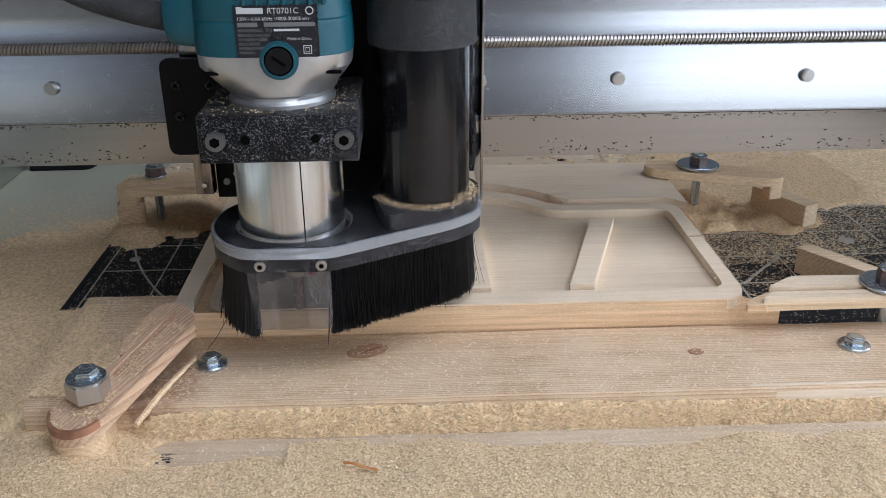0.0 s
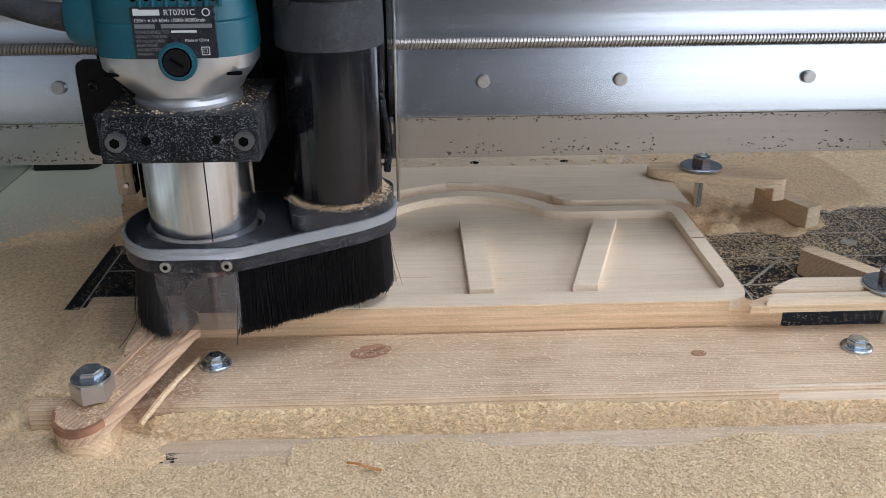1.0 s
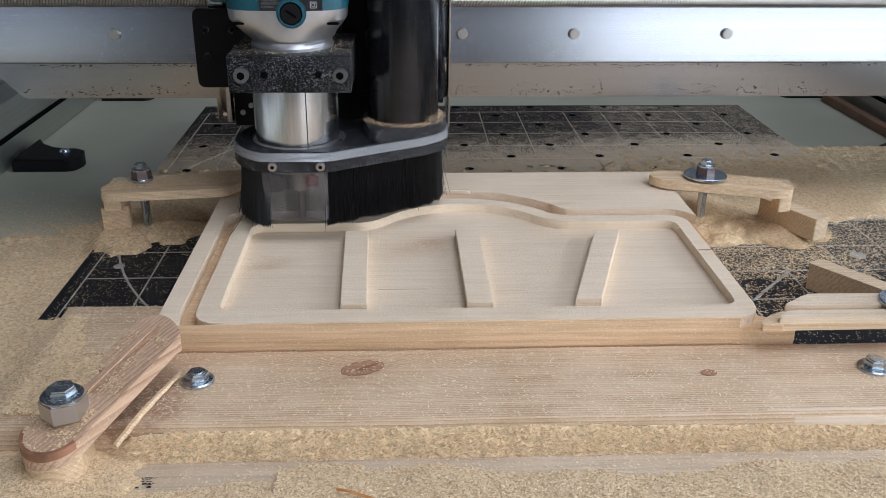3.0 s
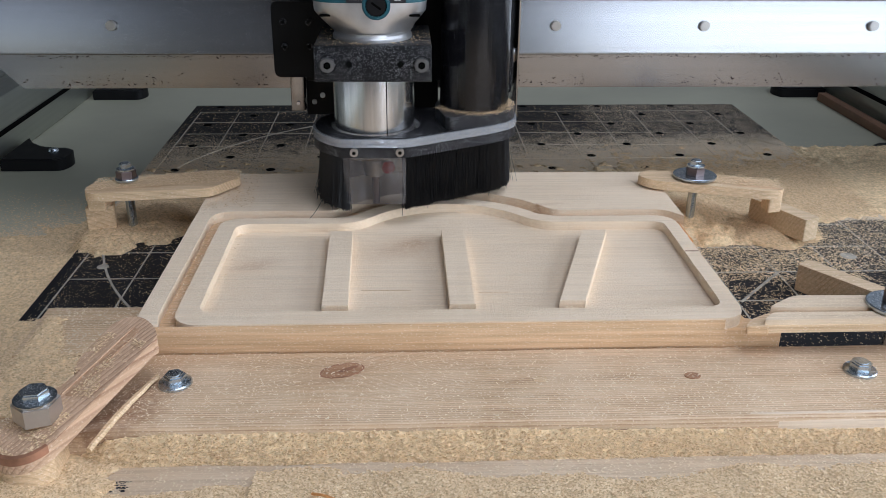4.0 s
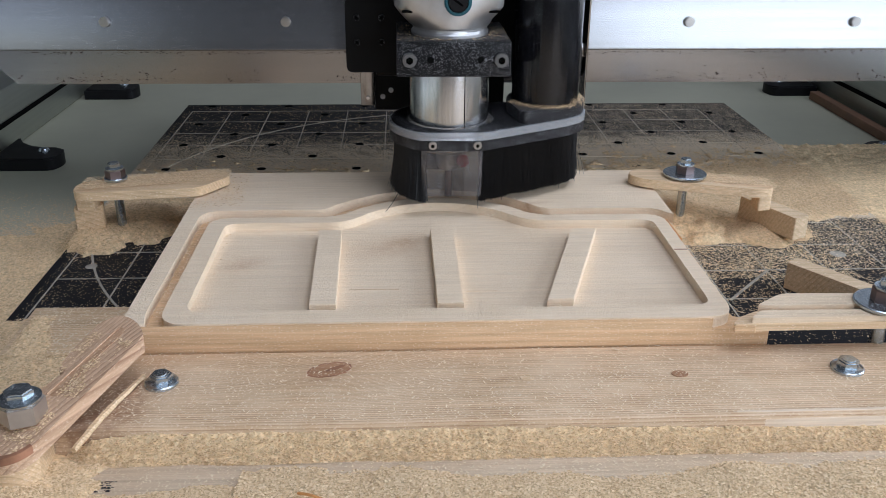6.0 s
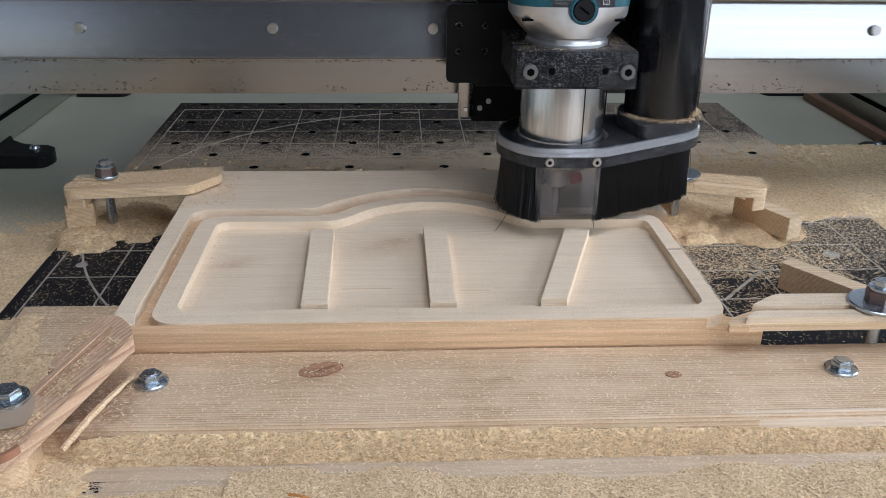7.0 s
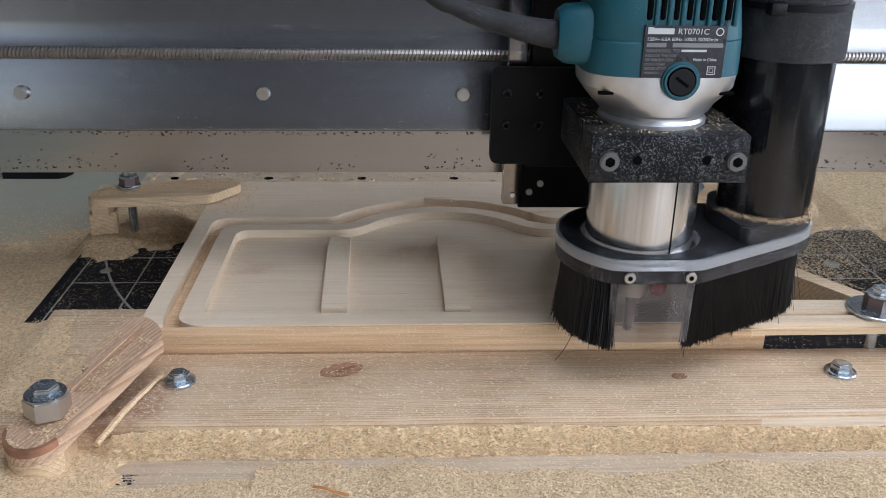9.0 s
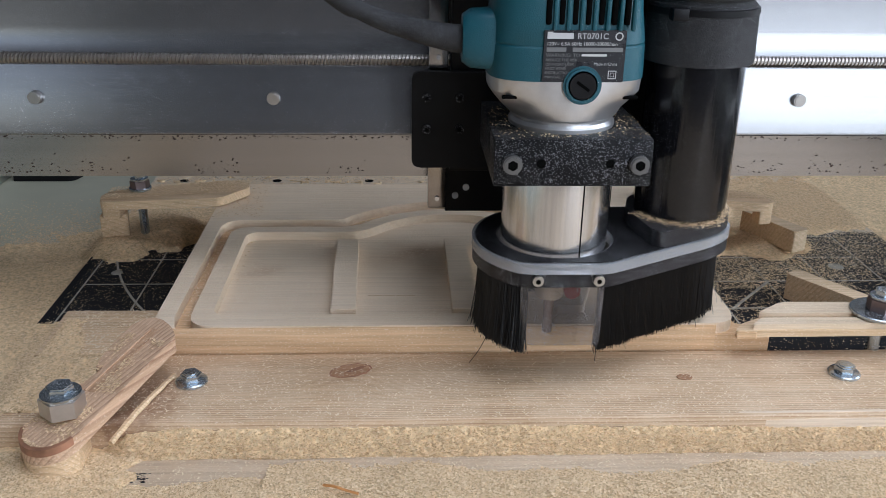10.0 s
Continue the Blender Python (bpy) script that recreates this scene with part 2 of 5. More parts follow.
def board_dust(nt):
    far = axis_ramp(nt, 1, 0.62, 0.29, 0.07)
    far = math_node(nt, 'MULTIPLY_ADD', math_node(nt, 'POWER', far, 1.25), 0.74, 0.17)
    side = math_node(nt, 'MULTIPLY', axis_ramp(nt, 0, 0.12, 0.16), axis_ramp(nt, 1, 0.02, 0.14, 0.09, 25))
    back = math_node(nt, 'MULTIPLY', far, axis_ramp(nt, 1, 0.19, 0.24))
    back = math_node(nt, 'MULTIPLY', back, math_node(nt, 'MULTIPLY_ADD', axis_ramp(nt, 0, -0.06, 0.22, 0.06), 0.42, 1.0))
    return math_node(nt, 'MAXIMUM', math_node(nt, 'MAXIMUM', back, math_node(nt, 'MULTIPLY', side, 0.42)), 0.08)

def base_dust(nt):
    near = math_node(nt, 'MULTIPLY', axis_ramp(nt, 1, 0.44, 0.12, 0.16, 7), axis_ramp(nt, 0, -0.58, -0.42, 0.08, 9))
    east = math_node(nt, 'MULTIPLY', axis_ramp(nt, 0, 0.30, 0.38), axis_ramp(nt, 1, 0.64, 0.34, 0.12, 9))
    return math_node(nt, 'MULTIPLY', math_node(nt, 'MAXIMUM', near, east), math_node(nt, 'MULTIPLY', axis_ramp(nt, 0, 0.54, 0.40, 0.08, 9), axis_ramp(nt, 2, -0.06, -0.03)))

CHAFF = (0.72, 0.55, 0.36)
M_MAT = dusted(plain("black_grid_board", (0.013, 0.013, 0.015), 0.7, var=0.4, scale=30, bmp=0.2, bscale=900, spec=0.15), board_dust, 520, (0.70, 0.58, 0.44))
M_LINE = dusted(plain("grid_line_paint", (0.36, 0.33, 0.28), 0.7, var=0.35, scale=90, bmp=0), board_dust, 520, (0.70, 0.58, 0.44))
M_HOLE = plain("dark_hole", (0.003, 0.003, 0.003), 0.9, var=0.1, bmp=0, spec=0.03)
M_BASE = dusted(plain("grey_green_base_paint", (0.41, 0.405, 0.315), 0.42, var=0.12, scale=6, bmp=0.05), base_dust, 480, CHAFF)
M_RAIL = brushed("dull_aluminium_rail", (0.55, 0.57, 0.52), 0.42, (200, 2, 200), 0.1)
M_FOOT = plain("black_plastic", (0.006, 0.006, 0.007), 0.45, var=0.3, scale=30, bmp=0.1, spec=0.2)
M_RUST = plain("brown_wood_strip", (0.26, 0.14, 0.085), 0.6, var=0.3, scale=20)
M_ALU = brushed("brushed_aluminium", (0.31, 0.31, 0.32), 0.23, (1.5, 260, 260), 0.06, dust=(2000, 0.735, 0.785, 0.02))
M_ALU2 = brushed("mill_finish_aluminium", (0.39, 0.38, 0.38), 0.17, (1.5, 200, 200), 0.05)
# low deepens colour streaks that stand in for reflections on the collar
M_STEEL = brushed("turned_steel", (0.76, 0.76, 0.78), 0.19, (240, 240, 3), 0.10, low=0.75, dust=(2100, 0.760, 0.80))
M_SCREW = brushed("ground_steel", (0.55, 0.54, 0.53), 0.28, (100, 100, 100), 0.1)
M_THREAD = brushed("oiled_steel_thread", (0.42, 0.39, 0.36), 0.3, (60, 60, 60), 0.05)
M_ZINC = brushed("zinc_plated_steel", (0.50, 0.57, 0.62), 0.24, (60, 60, 60), 0.3, dust=(1900, 0.67, 0.73))
M_NUT = brushed("grey_steel_nut", (0.60, 0.57, 0.55), 0.42, (90, 90, 90), 0.3)
M_OXIDE = brushed("dark_oxide_nut", (0.22, 0.17, 0.165), 0.42, (90, 90, 90), 0.3)
M_BLACK = plain("black_anodised_metal", (0.005, 0.005, 0.0055), 0.45, var=0.3, scale=30, bmp=0.06, bscale=1200, spec=0.15)
M_BLACKD = plain("dusty_black_metal", (0.006, 0.006, 0.007), 0.5, var=0.3, scale=30, bmp=0.3, bscale=1100, dust=(1900, 0.698, 0.748), spec=0.12)
M_BLACKT = plain("dusty_black_plastic", (0.007, 0.007, 0.009), 0.35, var=0.3, scale=30, bmp=0.15, bscale=900, dust=(1900, 0.698, 0.748), spec=0.3)
M_TUBE = plain("glossy_black_tube", (0.003, 0.003, 0.0045), 0.14, var=0.2, scale=20, bmp=0, dust=(2300, 0.765, 0.81), spec=0.5, streak=0.5)
M_RUBBER = plain("dusty_rubber", (0.030, 0.030, 0.031), 0.75, var=0.3, scale=80, bmp=0.4, bscale=1000, dust=(2100, 0.70, 0.82, 0.03), spec=0.2)
M_TEAL = plain("teal_plastic", (0.002, 0.082, 0.112), 0.40, var=0.12, scale=20, bmp=0.35, bscale=1600, dust=(2100, 0.765, 0.83))
M_CAST = plain("cast_aluminium", (0.60, 0.60, 0.61), 0.36, metal=0.92, var=0.1, scale=60, bmp=0.12, bscale=1400, dust=(2100, 0.765, 0.85))
M_BRISTLE = plain("black_bristle", (0.005, 0.005, 0.006), 0.42, var=0.3, scale=300, bmp=0, spec=0.35)
M_PLATE = plain("name_plate_grey", (0.018, 0.018, 0.022), 0.28, var=0.15, scale=60, bmp=0.05, dust=(2100, 0.755, 0.81))
M_PRINT = plain("white_print", (0.55, 0.55, 0.55), 0.5, var=0.05, bmp=0)
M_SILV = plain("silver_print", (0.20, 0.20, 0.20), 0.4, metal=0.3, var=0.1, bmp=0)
M_RED = plain("red_collet_wrench_mark", (0.45, 0.02, 0.02), 0.4, var=0.1, bmp=0)
M_FLECK = plain("dark_resin", (0.055, 0.03, 0.02), 0.6, var=0.3, bmp=0)
M_DSCREW = plain("dark_steel_screw", (0.15, 0.15, 0.15), 0.4, metal=0.8, var=0.2, bmp=0.1)
M_INK = plain("black_ink", (0.02, 0.02, 0.025), 0.7, var=0.3, bmp=0)
M_ORANGE = plain("burnt_wood_sliver", (0.60, 0.27, 0.09), 0.7, var=0.3, scale=120)
M_WALL = plain("grey_plaster", (0.22, 0.22, 0.225), 0.9, var=0.08, scale=3, bmp=0.1)
M_CEIL = plain("ceiling_paint", (0.26, 0.26, 0.26), 0.9, var=0.05, scale=3, bmp=0.1)
M_FLOOR = plain("concrete_floor", (0.12, 0.118, 0.115), 0.8, var=0.2, scale=5, bmp=0.2, bscale=60)

M_ACRYL, nt_, b_ = nodes_of("scuffed_clear_acrylic")
b_.inputs["Base Color"].default_value = (0.86, 0.88, 0.91, 1)
b_.inputs["Transmission Weight"].default_value = 0.75
b_.inputs["Roughness"].default_value = 0.22
b_.inputs["IOR"].default_value = 1.49
bump(nt_, b_, noise_of(nt_, coords(nt_, (1, 1, 1)), 900, 3), 0.3, 0.0004)

M_FILM, nt_, b_ = nodes_of("dusty_clear_film")
b_.inputs["Base Color"].default_value = (0.80, 0.80, 0.79, 1)
b_.inputs["Roughness"].default_value = 0.25
dust_ = speckle(nt_, 1800, 0.62, 0.72)
mapr_ = nt_.nodes.new("ShaderNodeMapRange")
mapr_.inputs["To Min"].default_value, mapr_.inputs["To Max"].default_value = 0.46, 0.85
nt_.links.new(dust_, mapr_.inputs["Value"])
nt_.links.new(mapr_.outputs[0], b_.inputs["Alpha"])
nt_.links.new(mixed(nt_, dust_, (0.16, 0.135, 0.125), DUST), b_.inputs["Base Color"])

# ---------------------------------------------------------------- mesh helpers
def mesh_object(name, bm, material, smooth=30):
    me = bpy.data.meshes.new(name)
    bmesh.ops.recalc_face_normals(bm, faces=bm.faces)
    bm.to_mesh(me)
    bm.free()
    me.materials.append(material)
    if smooth:
        me.polygons.foreach_set("use_smooth", [True] * len(me.polygons))
        me.set_sharp_from_angle(angle=radians(smooth))
    return new(name, me)

def part(name, bm, material, parent, label="", smooth=30):
    ob = mesh_object(name, bm, material, smooth)
    ob.parent = parent
    return tagged(ob, label)

def thing(name, label, category, group="", at=None):
    ob = new(name)
    ob.empty_display_size = 0.02
    if at is not None:
        ob.matrix_basis = at
    return tagged(ob, label, category, group)

def box(x0, x1, y0, y1, z0, z1, bev=0.0, seg=2, bm=None):
    bm = bm or bmesh.new()
    made = bmesh.ops.create_cube(bm, size=1.0)["verts"]
    for v in made:
        v.co = Vector((x0 + (v.co.x + .5) * (x1 - x0), y0 + (v.co.y + .5) * (y1 - y0), z0 + (v.co.z + .5) * (z1 - z0)))
    if bev:
        edges = list({e for v in made for e in v.link_edges})
        bmesh.ops.bevel(bm, geom=edges, offset=bev, segments=seg, profile=0.5, affect='EDGES')
    return bm

def cyl(x, y, z0, z1, r0, r1=None, n=32, bev=0.0, bm=None, axis='z'):
    """An upright (or y-wise) cylinder or cone with an optional bevelled rim."""
    bm = bm or bmesh.new()
    r1 = r0 if r1 is None else r1
    m = Matrix.Translation((x, y, (z0 + z1) / 2)) if axis == 'z' else Matrix.Identity(4)
    vs = bmesh.ops.create_cone(bm, cap_ends=True, segments=n, radius1=r0, radius2=r1, depth=z1 - z0, matrix=m)["verts"]
    if bev:
        rims = [e for e in {e for v in vs for e in v.link_edges} if any(len(f.verts) > 4 for f in e.link_faces)]
        bmesh.ops.bevel(bm, geom=rims, offset=bev, segments=2, affect='EDGES')
    return bm

def ycyl(x, z, y0, y1, r, n=20, bev=0.0):
    """A cylinder that points along y."""
    bm = cyl(0, 0, 0, abs(y1 - y0), r, n=n, bev=bev)
    bm.transform(Matrix.Translation((x, max(y0, y1), z)) @ Matrix.Rotation(radians(90), 4, 'X'))
    return bm

def prism(points, z0, z1, bev=0.0, top_only=True, bm=None):
    bm = bm or bmesh.new()
    lo = [bm.verts.new((x, y, z0)) for x, y in points]
    hi = [bm.verts.new((x, y, z1)) for x, y in points]
    top = bm.faces.new(hi)
    bm.faces.new(lo[::-1])
    n = len(points)
    for i in range(n):
        bm.faces.new((lo[i], lo[(i + 1) % n], hi[(i + 1) % n], hi[i]))
    if bev:
        bmesh.ops.bevel(bm, geom=list(top.edges), offset=bev, segments=2, affect='EDGES')
    return bm

def ring_prism(outer, inner, z0, z1):
    """A plate with a hole; both loops have the same number of points."""
    bm = bmesh.new()
    loops = [[bm.verts.new((x, y, z)) for x, y in pts] for pts, z in ((outer, z0), (outer, z1), (inner, z1), (inner, z0))]
    n = len(outer)
    for a in range(4):
        p, q = loops[a], loops[(a + 1) % 4]
        for i in range(n):
            bm.faces.new((p[i], p[(i + 1) % n], q[(i + 1) % n], q[i]))
    return bm

def lathe(profile, x=0, y=0, n=40, squash=1.0):
    bm = bmesh.new()
    rings = []
    for r, z in profile:
        rings.append([bm.verts.new((x + r * math.cos(2 * math.pi * i / n), y + squash * r * math.sin(2 * math.pi * i / n), z)) for i in range(n)])
    for a, b in zip(rings, rings[1:]):
        for i in range(n):
            bm.faces.new((a[i], a[(i + 1) % n], b[(i + 1) % n], b[i]))
    bm.faces.new(rings[0][::-1])
    bm.faces.new(rings[-1])
    return bm

def sweep(points, radius, n=12):
    """A round bar through the points."""
    bm = bmesh.new()
    pts = [Vector(p) for p in points]
    rings = []
    for i, p in enumerate(pts):
        d = (pts[min(i + 1, len(pts) - 1)] - pts[max(i - 1, 0)]).normalized()
        side = d.cross(Vector((0, 0, 1)))
        side = side.normalized() if side.length > 1e-4 else Vector((1, 0, 0))
        up = side.cross(d)
        r = radius[i] if isinstance(radius, (list, tuple)) else radius
        rings.append([bm.verts.new(p + r * (math.cos(2 * math.pi * k / n) * side + math.sin(2 * math.pi * k / n) * up)) for k in range(n)])
    for a, b in zip(rings, rings[1:]):
        for i in range(n):
            bm.faces.new((a[i], a[(i + 1) % n], b[(i + 1) % n], b[i]))
    bm.faces.new(rings[0])
    bm.faces.new(rings[-1][::-1])
    return bm

def smooth_line(points, steps=8):
    out = []
    p = [Vector(q) for q in points]
    for i in range(len(p) - 1):
        a, b, c, d = p[max(i - 1, 0)], p[i], p[i + 1], p[min(i + 2, len(p) - 1)]
        for k in range(steps):
            t = k / steps
            out.append(0.5 * ((2 * b) + (c - a) * t + (2 * a - 5 * b + 4 * c - d) * t * t + (3 * b - a - 3 * c + d) * t ** 3))
    out.append(p[-1])
    return out

def hexagon(r, turn=0.0):
    return [(r * math.cos(math.radians(60 * k) + turn), r * math.sin(math.radians(60 * k) + turn)) for k in range(6)]

def rounded(points, radius, steps=5):
    """A polygon with each corner rounded off."""
    out, n = [], len(points)
    for i in range(n):
        p, a, b = Vector(points[i]), Vector(points[i - 1]), Vector(points[(i + 1) % n])
        r = radius[i] if isinstance(radius, (list, tuple)) else radius
        if r <= 0:
            out.append((p.x, p.y))
            continue
        da, db = (a - p), (b - p)
        k = min(r, da.length * 0.49, db.length * 0.49)
        s, e = p + da.normalized() * k, p + db.normalized() * k
        for j in range(steps + 1):
            t = j / steps
            q = (1 - t) ** 2 * s + 2 * t * (1 - t) * p + t * t * e
            out.append((q.x, q.y))
    return out

def bed(bm):
    """Plan units to metres."""
    bm.transform(Matrix.Scale(S, 4))
    return bm

def wobble(bm, amount, scale):
    """Small unevenness of sawn or worn edges."""
    for v in bm.verts:
        v.co += noise.noise_vector(v.co * scale) * amount
    return bm

# ---------------------------------------------------------------- room
def structure(name, bm, material, label, category):
    return tagged(mesh_object(name, bm, material, 0), label, category, "", "structure")

FLOOR_Z, CEIL_Z, RX, RY = -0.92, 1.75, 2.7, 2.7
structure("floor", box(-RX - .2, RX + .2, -RY - .2, RY + .2, FLOOR_Z - .1, FLOOR_Z), M_FLOOR, "grey concrete workshop floor", "floor")
# the gap in the unseen ceiling only lets the added overhead fill through
roof = bmesh.new()
for x0, x1, y0, y1 in ((-RX - .2, -0.15, -RY - .2, RY + .2), (1.55, RX + .2, -RY - .2, RY + .2), (-0.15, 1.55, -RY - .2, -1.60), (-0.15, 1.55, 0.40, RY + .2)):
    box(x0, x1, y0, y1, CEIL_Z, CEIL_Z + .1, bm=roof)
structure("ceiling", roof, M_CEIL, "painted workshop ceiling, opened for the added overhead fill", "ceiling")
structure("wall_north", box(-RX, RX, RY, RY + .15, FLOOR_Z, CEIL_Z), M_WALL, "plain grey plaster wall", "wall")
structure("wall_west", box(-RX - .15, -RX, -RY, RY, FLOOR_Z, CEIL_Z), M_WALL, "plain grey plaster wall", "wall")

def wall_with_window(name, along_x, pos, a0, a1, z0, z1):
    """A wall of four blocks round its opening."""
    bm = bmesh.new()
    lo, hi = -RX, RX
    for p, q, u, v in ((lo, a0, FLOOR_Z, CEIL_Z), (a1, hi, FLOOR_Z, CEIL_Z), (a0, a1, FLOOR_Z, z0), (a0, a1, z1, CEIL_Z)):
        if along_x:
            box(p, q, pos[0], pos[1], u, v, bm=bm)
        else:
            box(pos[0], pos[1], p, q, u, v, bm=bm)
    return structure(name, bm, M_WALL, "grey plaster wall with a daylight window", "wall")

wall_with_window("wall_east", False, (RX, RX + .15), -1.6, 0.8, 0.05, 1.45)
south = bmesh.new()
for p, q, u, v in ((-RX, -2.17, FLOOR_Z, CEIL_Z), (-2.17, -1.33, FLOOR_Z, 0.02), (-2.17, -1.33, 1.48, CEIL_Z), (-1.33, 0.69, FLOOR_Z, CEIL_Z),
                   (0.69, 2.61, FLOOR_Z, 0.01), (0.69, 2.61, 1.55, CEIL_Z), (2.61, RX, FLOOR_Z, CEIL_Z)):
    box(p, q, -RY - .15, -RY, u, v, bm=south)
structure("wall_south", south, M_WALL, "grey plaster wall with two daylight windows", "wall")

# ---------------------------------------------------------------- machine base and rails
BASE_Z = -0.020
structure("ground", bed(box(-0.95, 0.95, -0.75, 1.15, FLOOR_Z / S, BASE_Z)), M_BASE,
          "grey-green painted machine base under the bed", "machine base")

def side_rail(sign):
    top = thing("side_rail", "dull aluminium side rail along the machine bed", "rail", "side rails")
    x0, x1 = sorted((sign * 0.487, sign * 0.60))
    part("rail_body", bed(box(x0, x1, -0.7, 1.1, BASE_Z + 0.0005, 0.045, 0.003)), M_RAIL, top)
    g0, g1 = sorted((sign * 0.520, sign * 0.535))
    part("bearing_rail", bed(box(g0, g1, -0.7, 1.1, 0.0452, 0.060, 0.002)), M_SCREW, top, "ground steel bearing rail")
    part("groove_strip", bed(box(*sorted((sign * 0.4858, sign * 0.4868)), -0.7, 1.1, 0.008, 0.013)), M_HOLE, top, "dark slot in the rail")
    return top

side_rail(-1)
side_rail(1)
strip = bed(box(0.468, 0.480, 0.15, 0.66, BASE_Z + .0003, -0.009, 0.001))
tagged(mesh_object("wood_strip", strip, M_RUST), "brown wooden strip standing along the side rail", "wood strip")

def base_foot(x, y, sign):
    top = thing("rail_foot", "black plastic rail foot with a steel screw", "bracket", "rail feet", pose(x * S, y * S, BASE_Z * S))
    pts = rounded([(0, -0.024), (0.060, -0.024), (0.066, -0.004), (0.060, 0.014), (0.022, 0.014), (0.0, 0.055)], [0, .008, .01, .008, .02, 0])
    bm = prism([(sign * px, py) for px, py in pts], 0.0003, 0.013, 0.002)
    part("foot_body", bed(bm), M_FOOT, top)
    part("foot_screw", bed(lathe([(0.0055, 0.0128), (0.0055, 0.0145), (0.004, 0.0165), (0.0015, 0.017)], sign * 0.045, 0.0, 16)), M_ZINC, top, "steel screw head")
    return top

for fx, fy, sg in ((-0.4800, 0.408, 1), (-0.4790, 0.695, 1), (0.4855, 0.412, -1), (0.4855, 0.70, -1)):
    base_foot(fx, fy, sg)

# ---------------------------------------------------------------- printed grid board
grid = thing("grid_board", "black spoilboard with pale printed grid, dusted with sawdust", "spoilboard")
part("board", bed(box(-0.323, 0.319, -0.30, 0.5655, BASE_Z + 0.0003, 0.0, 0.001)), M_MAT, grid)
Z_LINE = 0.0003
cols = [-0.3115 + 0.0445 * i for i in range(9)] + [0.0985 + 0.0445 * j for j in range(5)]
rows_y = [(4 - r) * 0.0445 for r in range(-8, 4)]
for x in cols:
    part("grid_line", bed(box(x - 0.00055, x + 0.00055, rows_y[-1] - .04, rows_y[0], 0.00003, Z_LINE)), M_LINE, grid, smooth=0)
for y in rows_y:
    part("grid_line", bed(box(cols[0], cols[-1], y - 0.0005, y + 0.0005, 0.00003, Z_LINE + .0001)), M_LINE, grid, smooth=0)
circ = lambda r: [(-0.0119 + r * math.cos(math.radians(a)), 0.2209 + r * math.sin(math.radians(a))) for a in range(96, 240, 2)]
part("grid_arc", bed(prism(circ(0.3029) + circ(0.3013)[::-1], 0.00003, Z_LINE + .0002)), M_LINE, grid, "pale printed arc", smooth=0)
part("grid_diagonal", bed(prism([(0.1450, 0.0432), (0.1462, 0.0420), (0.1895, 0.0884), (0.1883, 0.0896)], 0.00003, Z_LINE + .0003)), M_LINE, grid, "pale printed diagonal", smooth=0)
for cx, cy, r in ((-0.294, 0.1088, 0.0042), (0.2518, 0.1146, 0.0060)):
    part("grid_mark", bed(cyl(cx, cy, 0.0004, 0.0007, r, n=14)), M_LINE, grid, "pale printed spot")
for r in range(9):
    for c in range(8):
        hx, hy = -0.293 + 0.089 * c + (0.0445 if r % 2 else 0), 0.556 - 0.0385 * r
        if hx < 0.31:
            part("peg_hole", bed(lathe([(0.0046, 0.0004), (0.0040, 0.0006), (0.002, 0.0005)], hx, hy, 12)), M_HOLE, grid)

# ---------------------------------------------------------------- boards
low = bed(wobble(box(-0.297, 0.60, -0.70, -0.1175, BASE_Z + .0003, 0.0012, 0.001), 0.0003, 40))
lower_board = tagged(mesh_object("lower_board", low, M_PALE), "pale pine board under drifts of sawdust", "board")
part("knot", bed(prism([(0.1576 + 0.0042 * math.cos(i / 3), -0.1204 + 0.0026 * math.sin(i / 3) * (1 + 0.2 * math.sin(i))) for i in range(19)], 0.0006, 0.0018)), M_KNOT, lower_board, "small brown knot")
INK = random.Random(4)
ink = bmesh.new()
for k in range(44):
    ix, iy = -0.2195 + INK.uniform(0, 0.0105), -0.1345 - INK.uniform(0, 0.008)
    box(ix, ix + INK.uniform(.0006, .0026), iy, iy + INK.uniform(.0002, .0005), 0.0013, 0.0015, bm=ink)
tagged(mesh_object("ink_mark", bed(ink), M_INK, 0), "small black ink stamp on the pale board", "ink mark")

front = thing("front_board", "knotty pine fence board bolted to the bed", "board")
fb = box(-0.288, 0.62, -0.1172, -0.0475, 0.0015, 0.019, 0.0022)
bmesh.ops.subdivide_edges(fb, edges=[e for e in fb.edges if abs(e.verts[0].co.x - e.verts[1].co.x) > .4], cuts=90)
part("plank", bed(wobble(fb, 0.0004, 35)), M_PINE, front)
edge = box(-0.03, 0.62, -0.1177, -0.1135, 0.0112, 0.0193)
bmesh.ops.subdivide_edges(edge, edges=[e for e in edge.edges if abs(e.verts[0].co.x - e.verts[1].co.x) > .4], cuts=80)
bmesh.ops.bevel(edge, geom=[e for e in edge.edges if min(v.co.z for v in e.verts) > .019 and max(v.co.y for v in e.verts) < -.117], offset=0.0026, segments=4, affect='EDGES')
for v in edge.verts:
    k = 1 - min(1.0, max(0.0, (v.co.x + 0.03) / 0.16))
    v.co.y += 0.0034 * k
    v.co.z -= 0.0012 * k
part("worn_edge", bed(wobble(edge, 0.0004, 35)), M_EDGE, front, "pale worn front edge")
def disc(x, y, rx, ry, z, h, mat, name, label, turn=0.0):
    c, n = math.cos(turn), math.sin(turn)
    pts = []
    for i in range(36):
        a = 2 * math.pi * i / 36
        u = rx * math.cos(a) * (1 + .12 * noise.noise((x * 90, i * .5, 0)))
        v = ry * math.sin(a) * (1 + .16 * noise.noise((i * .6, y * 70, 2)))
        pts.append((x + c * u - n * v, y + n * u + c * v))
    return part(name, bed(prism(pts, z - .001, z + h)), mat, front, label)
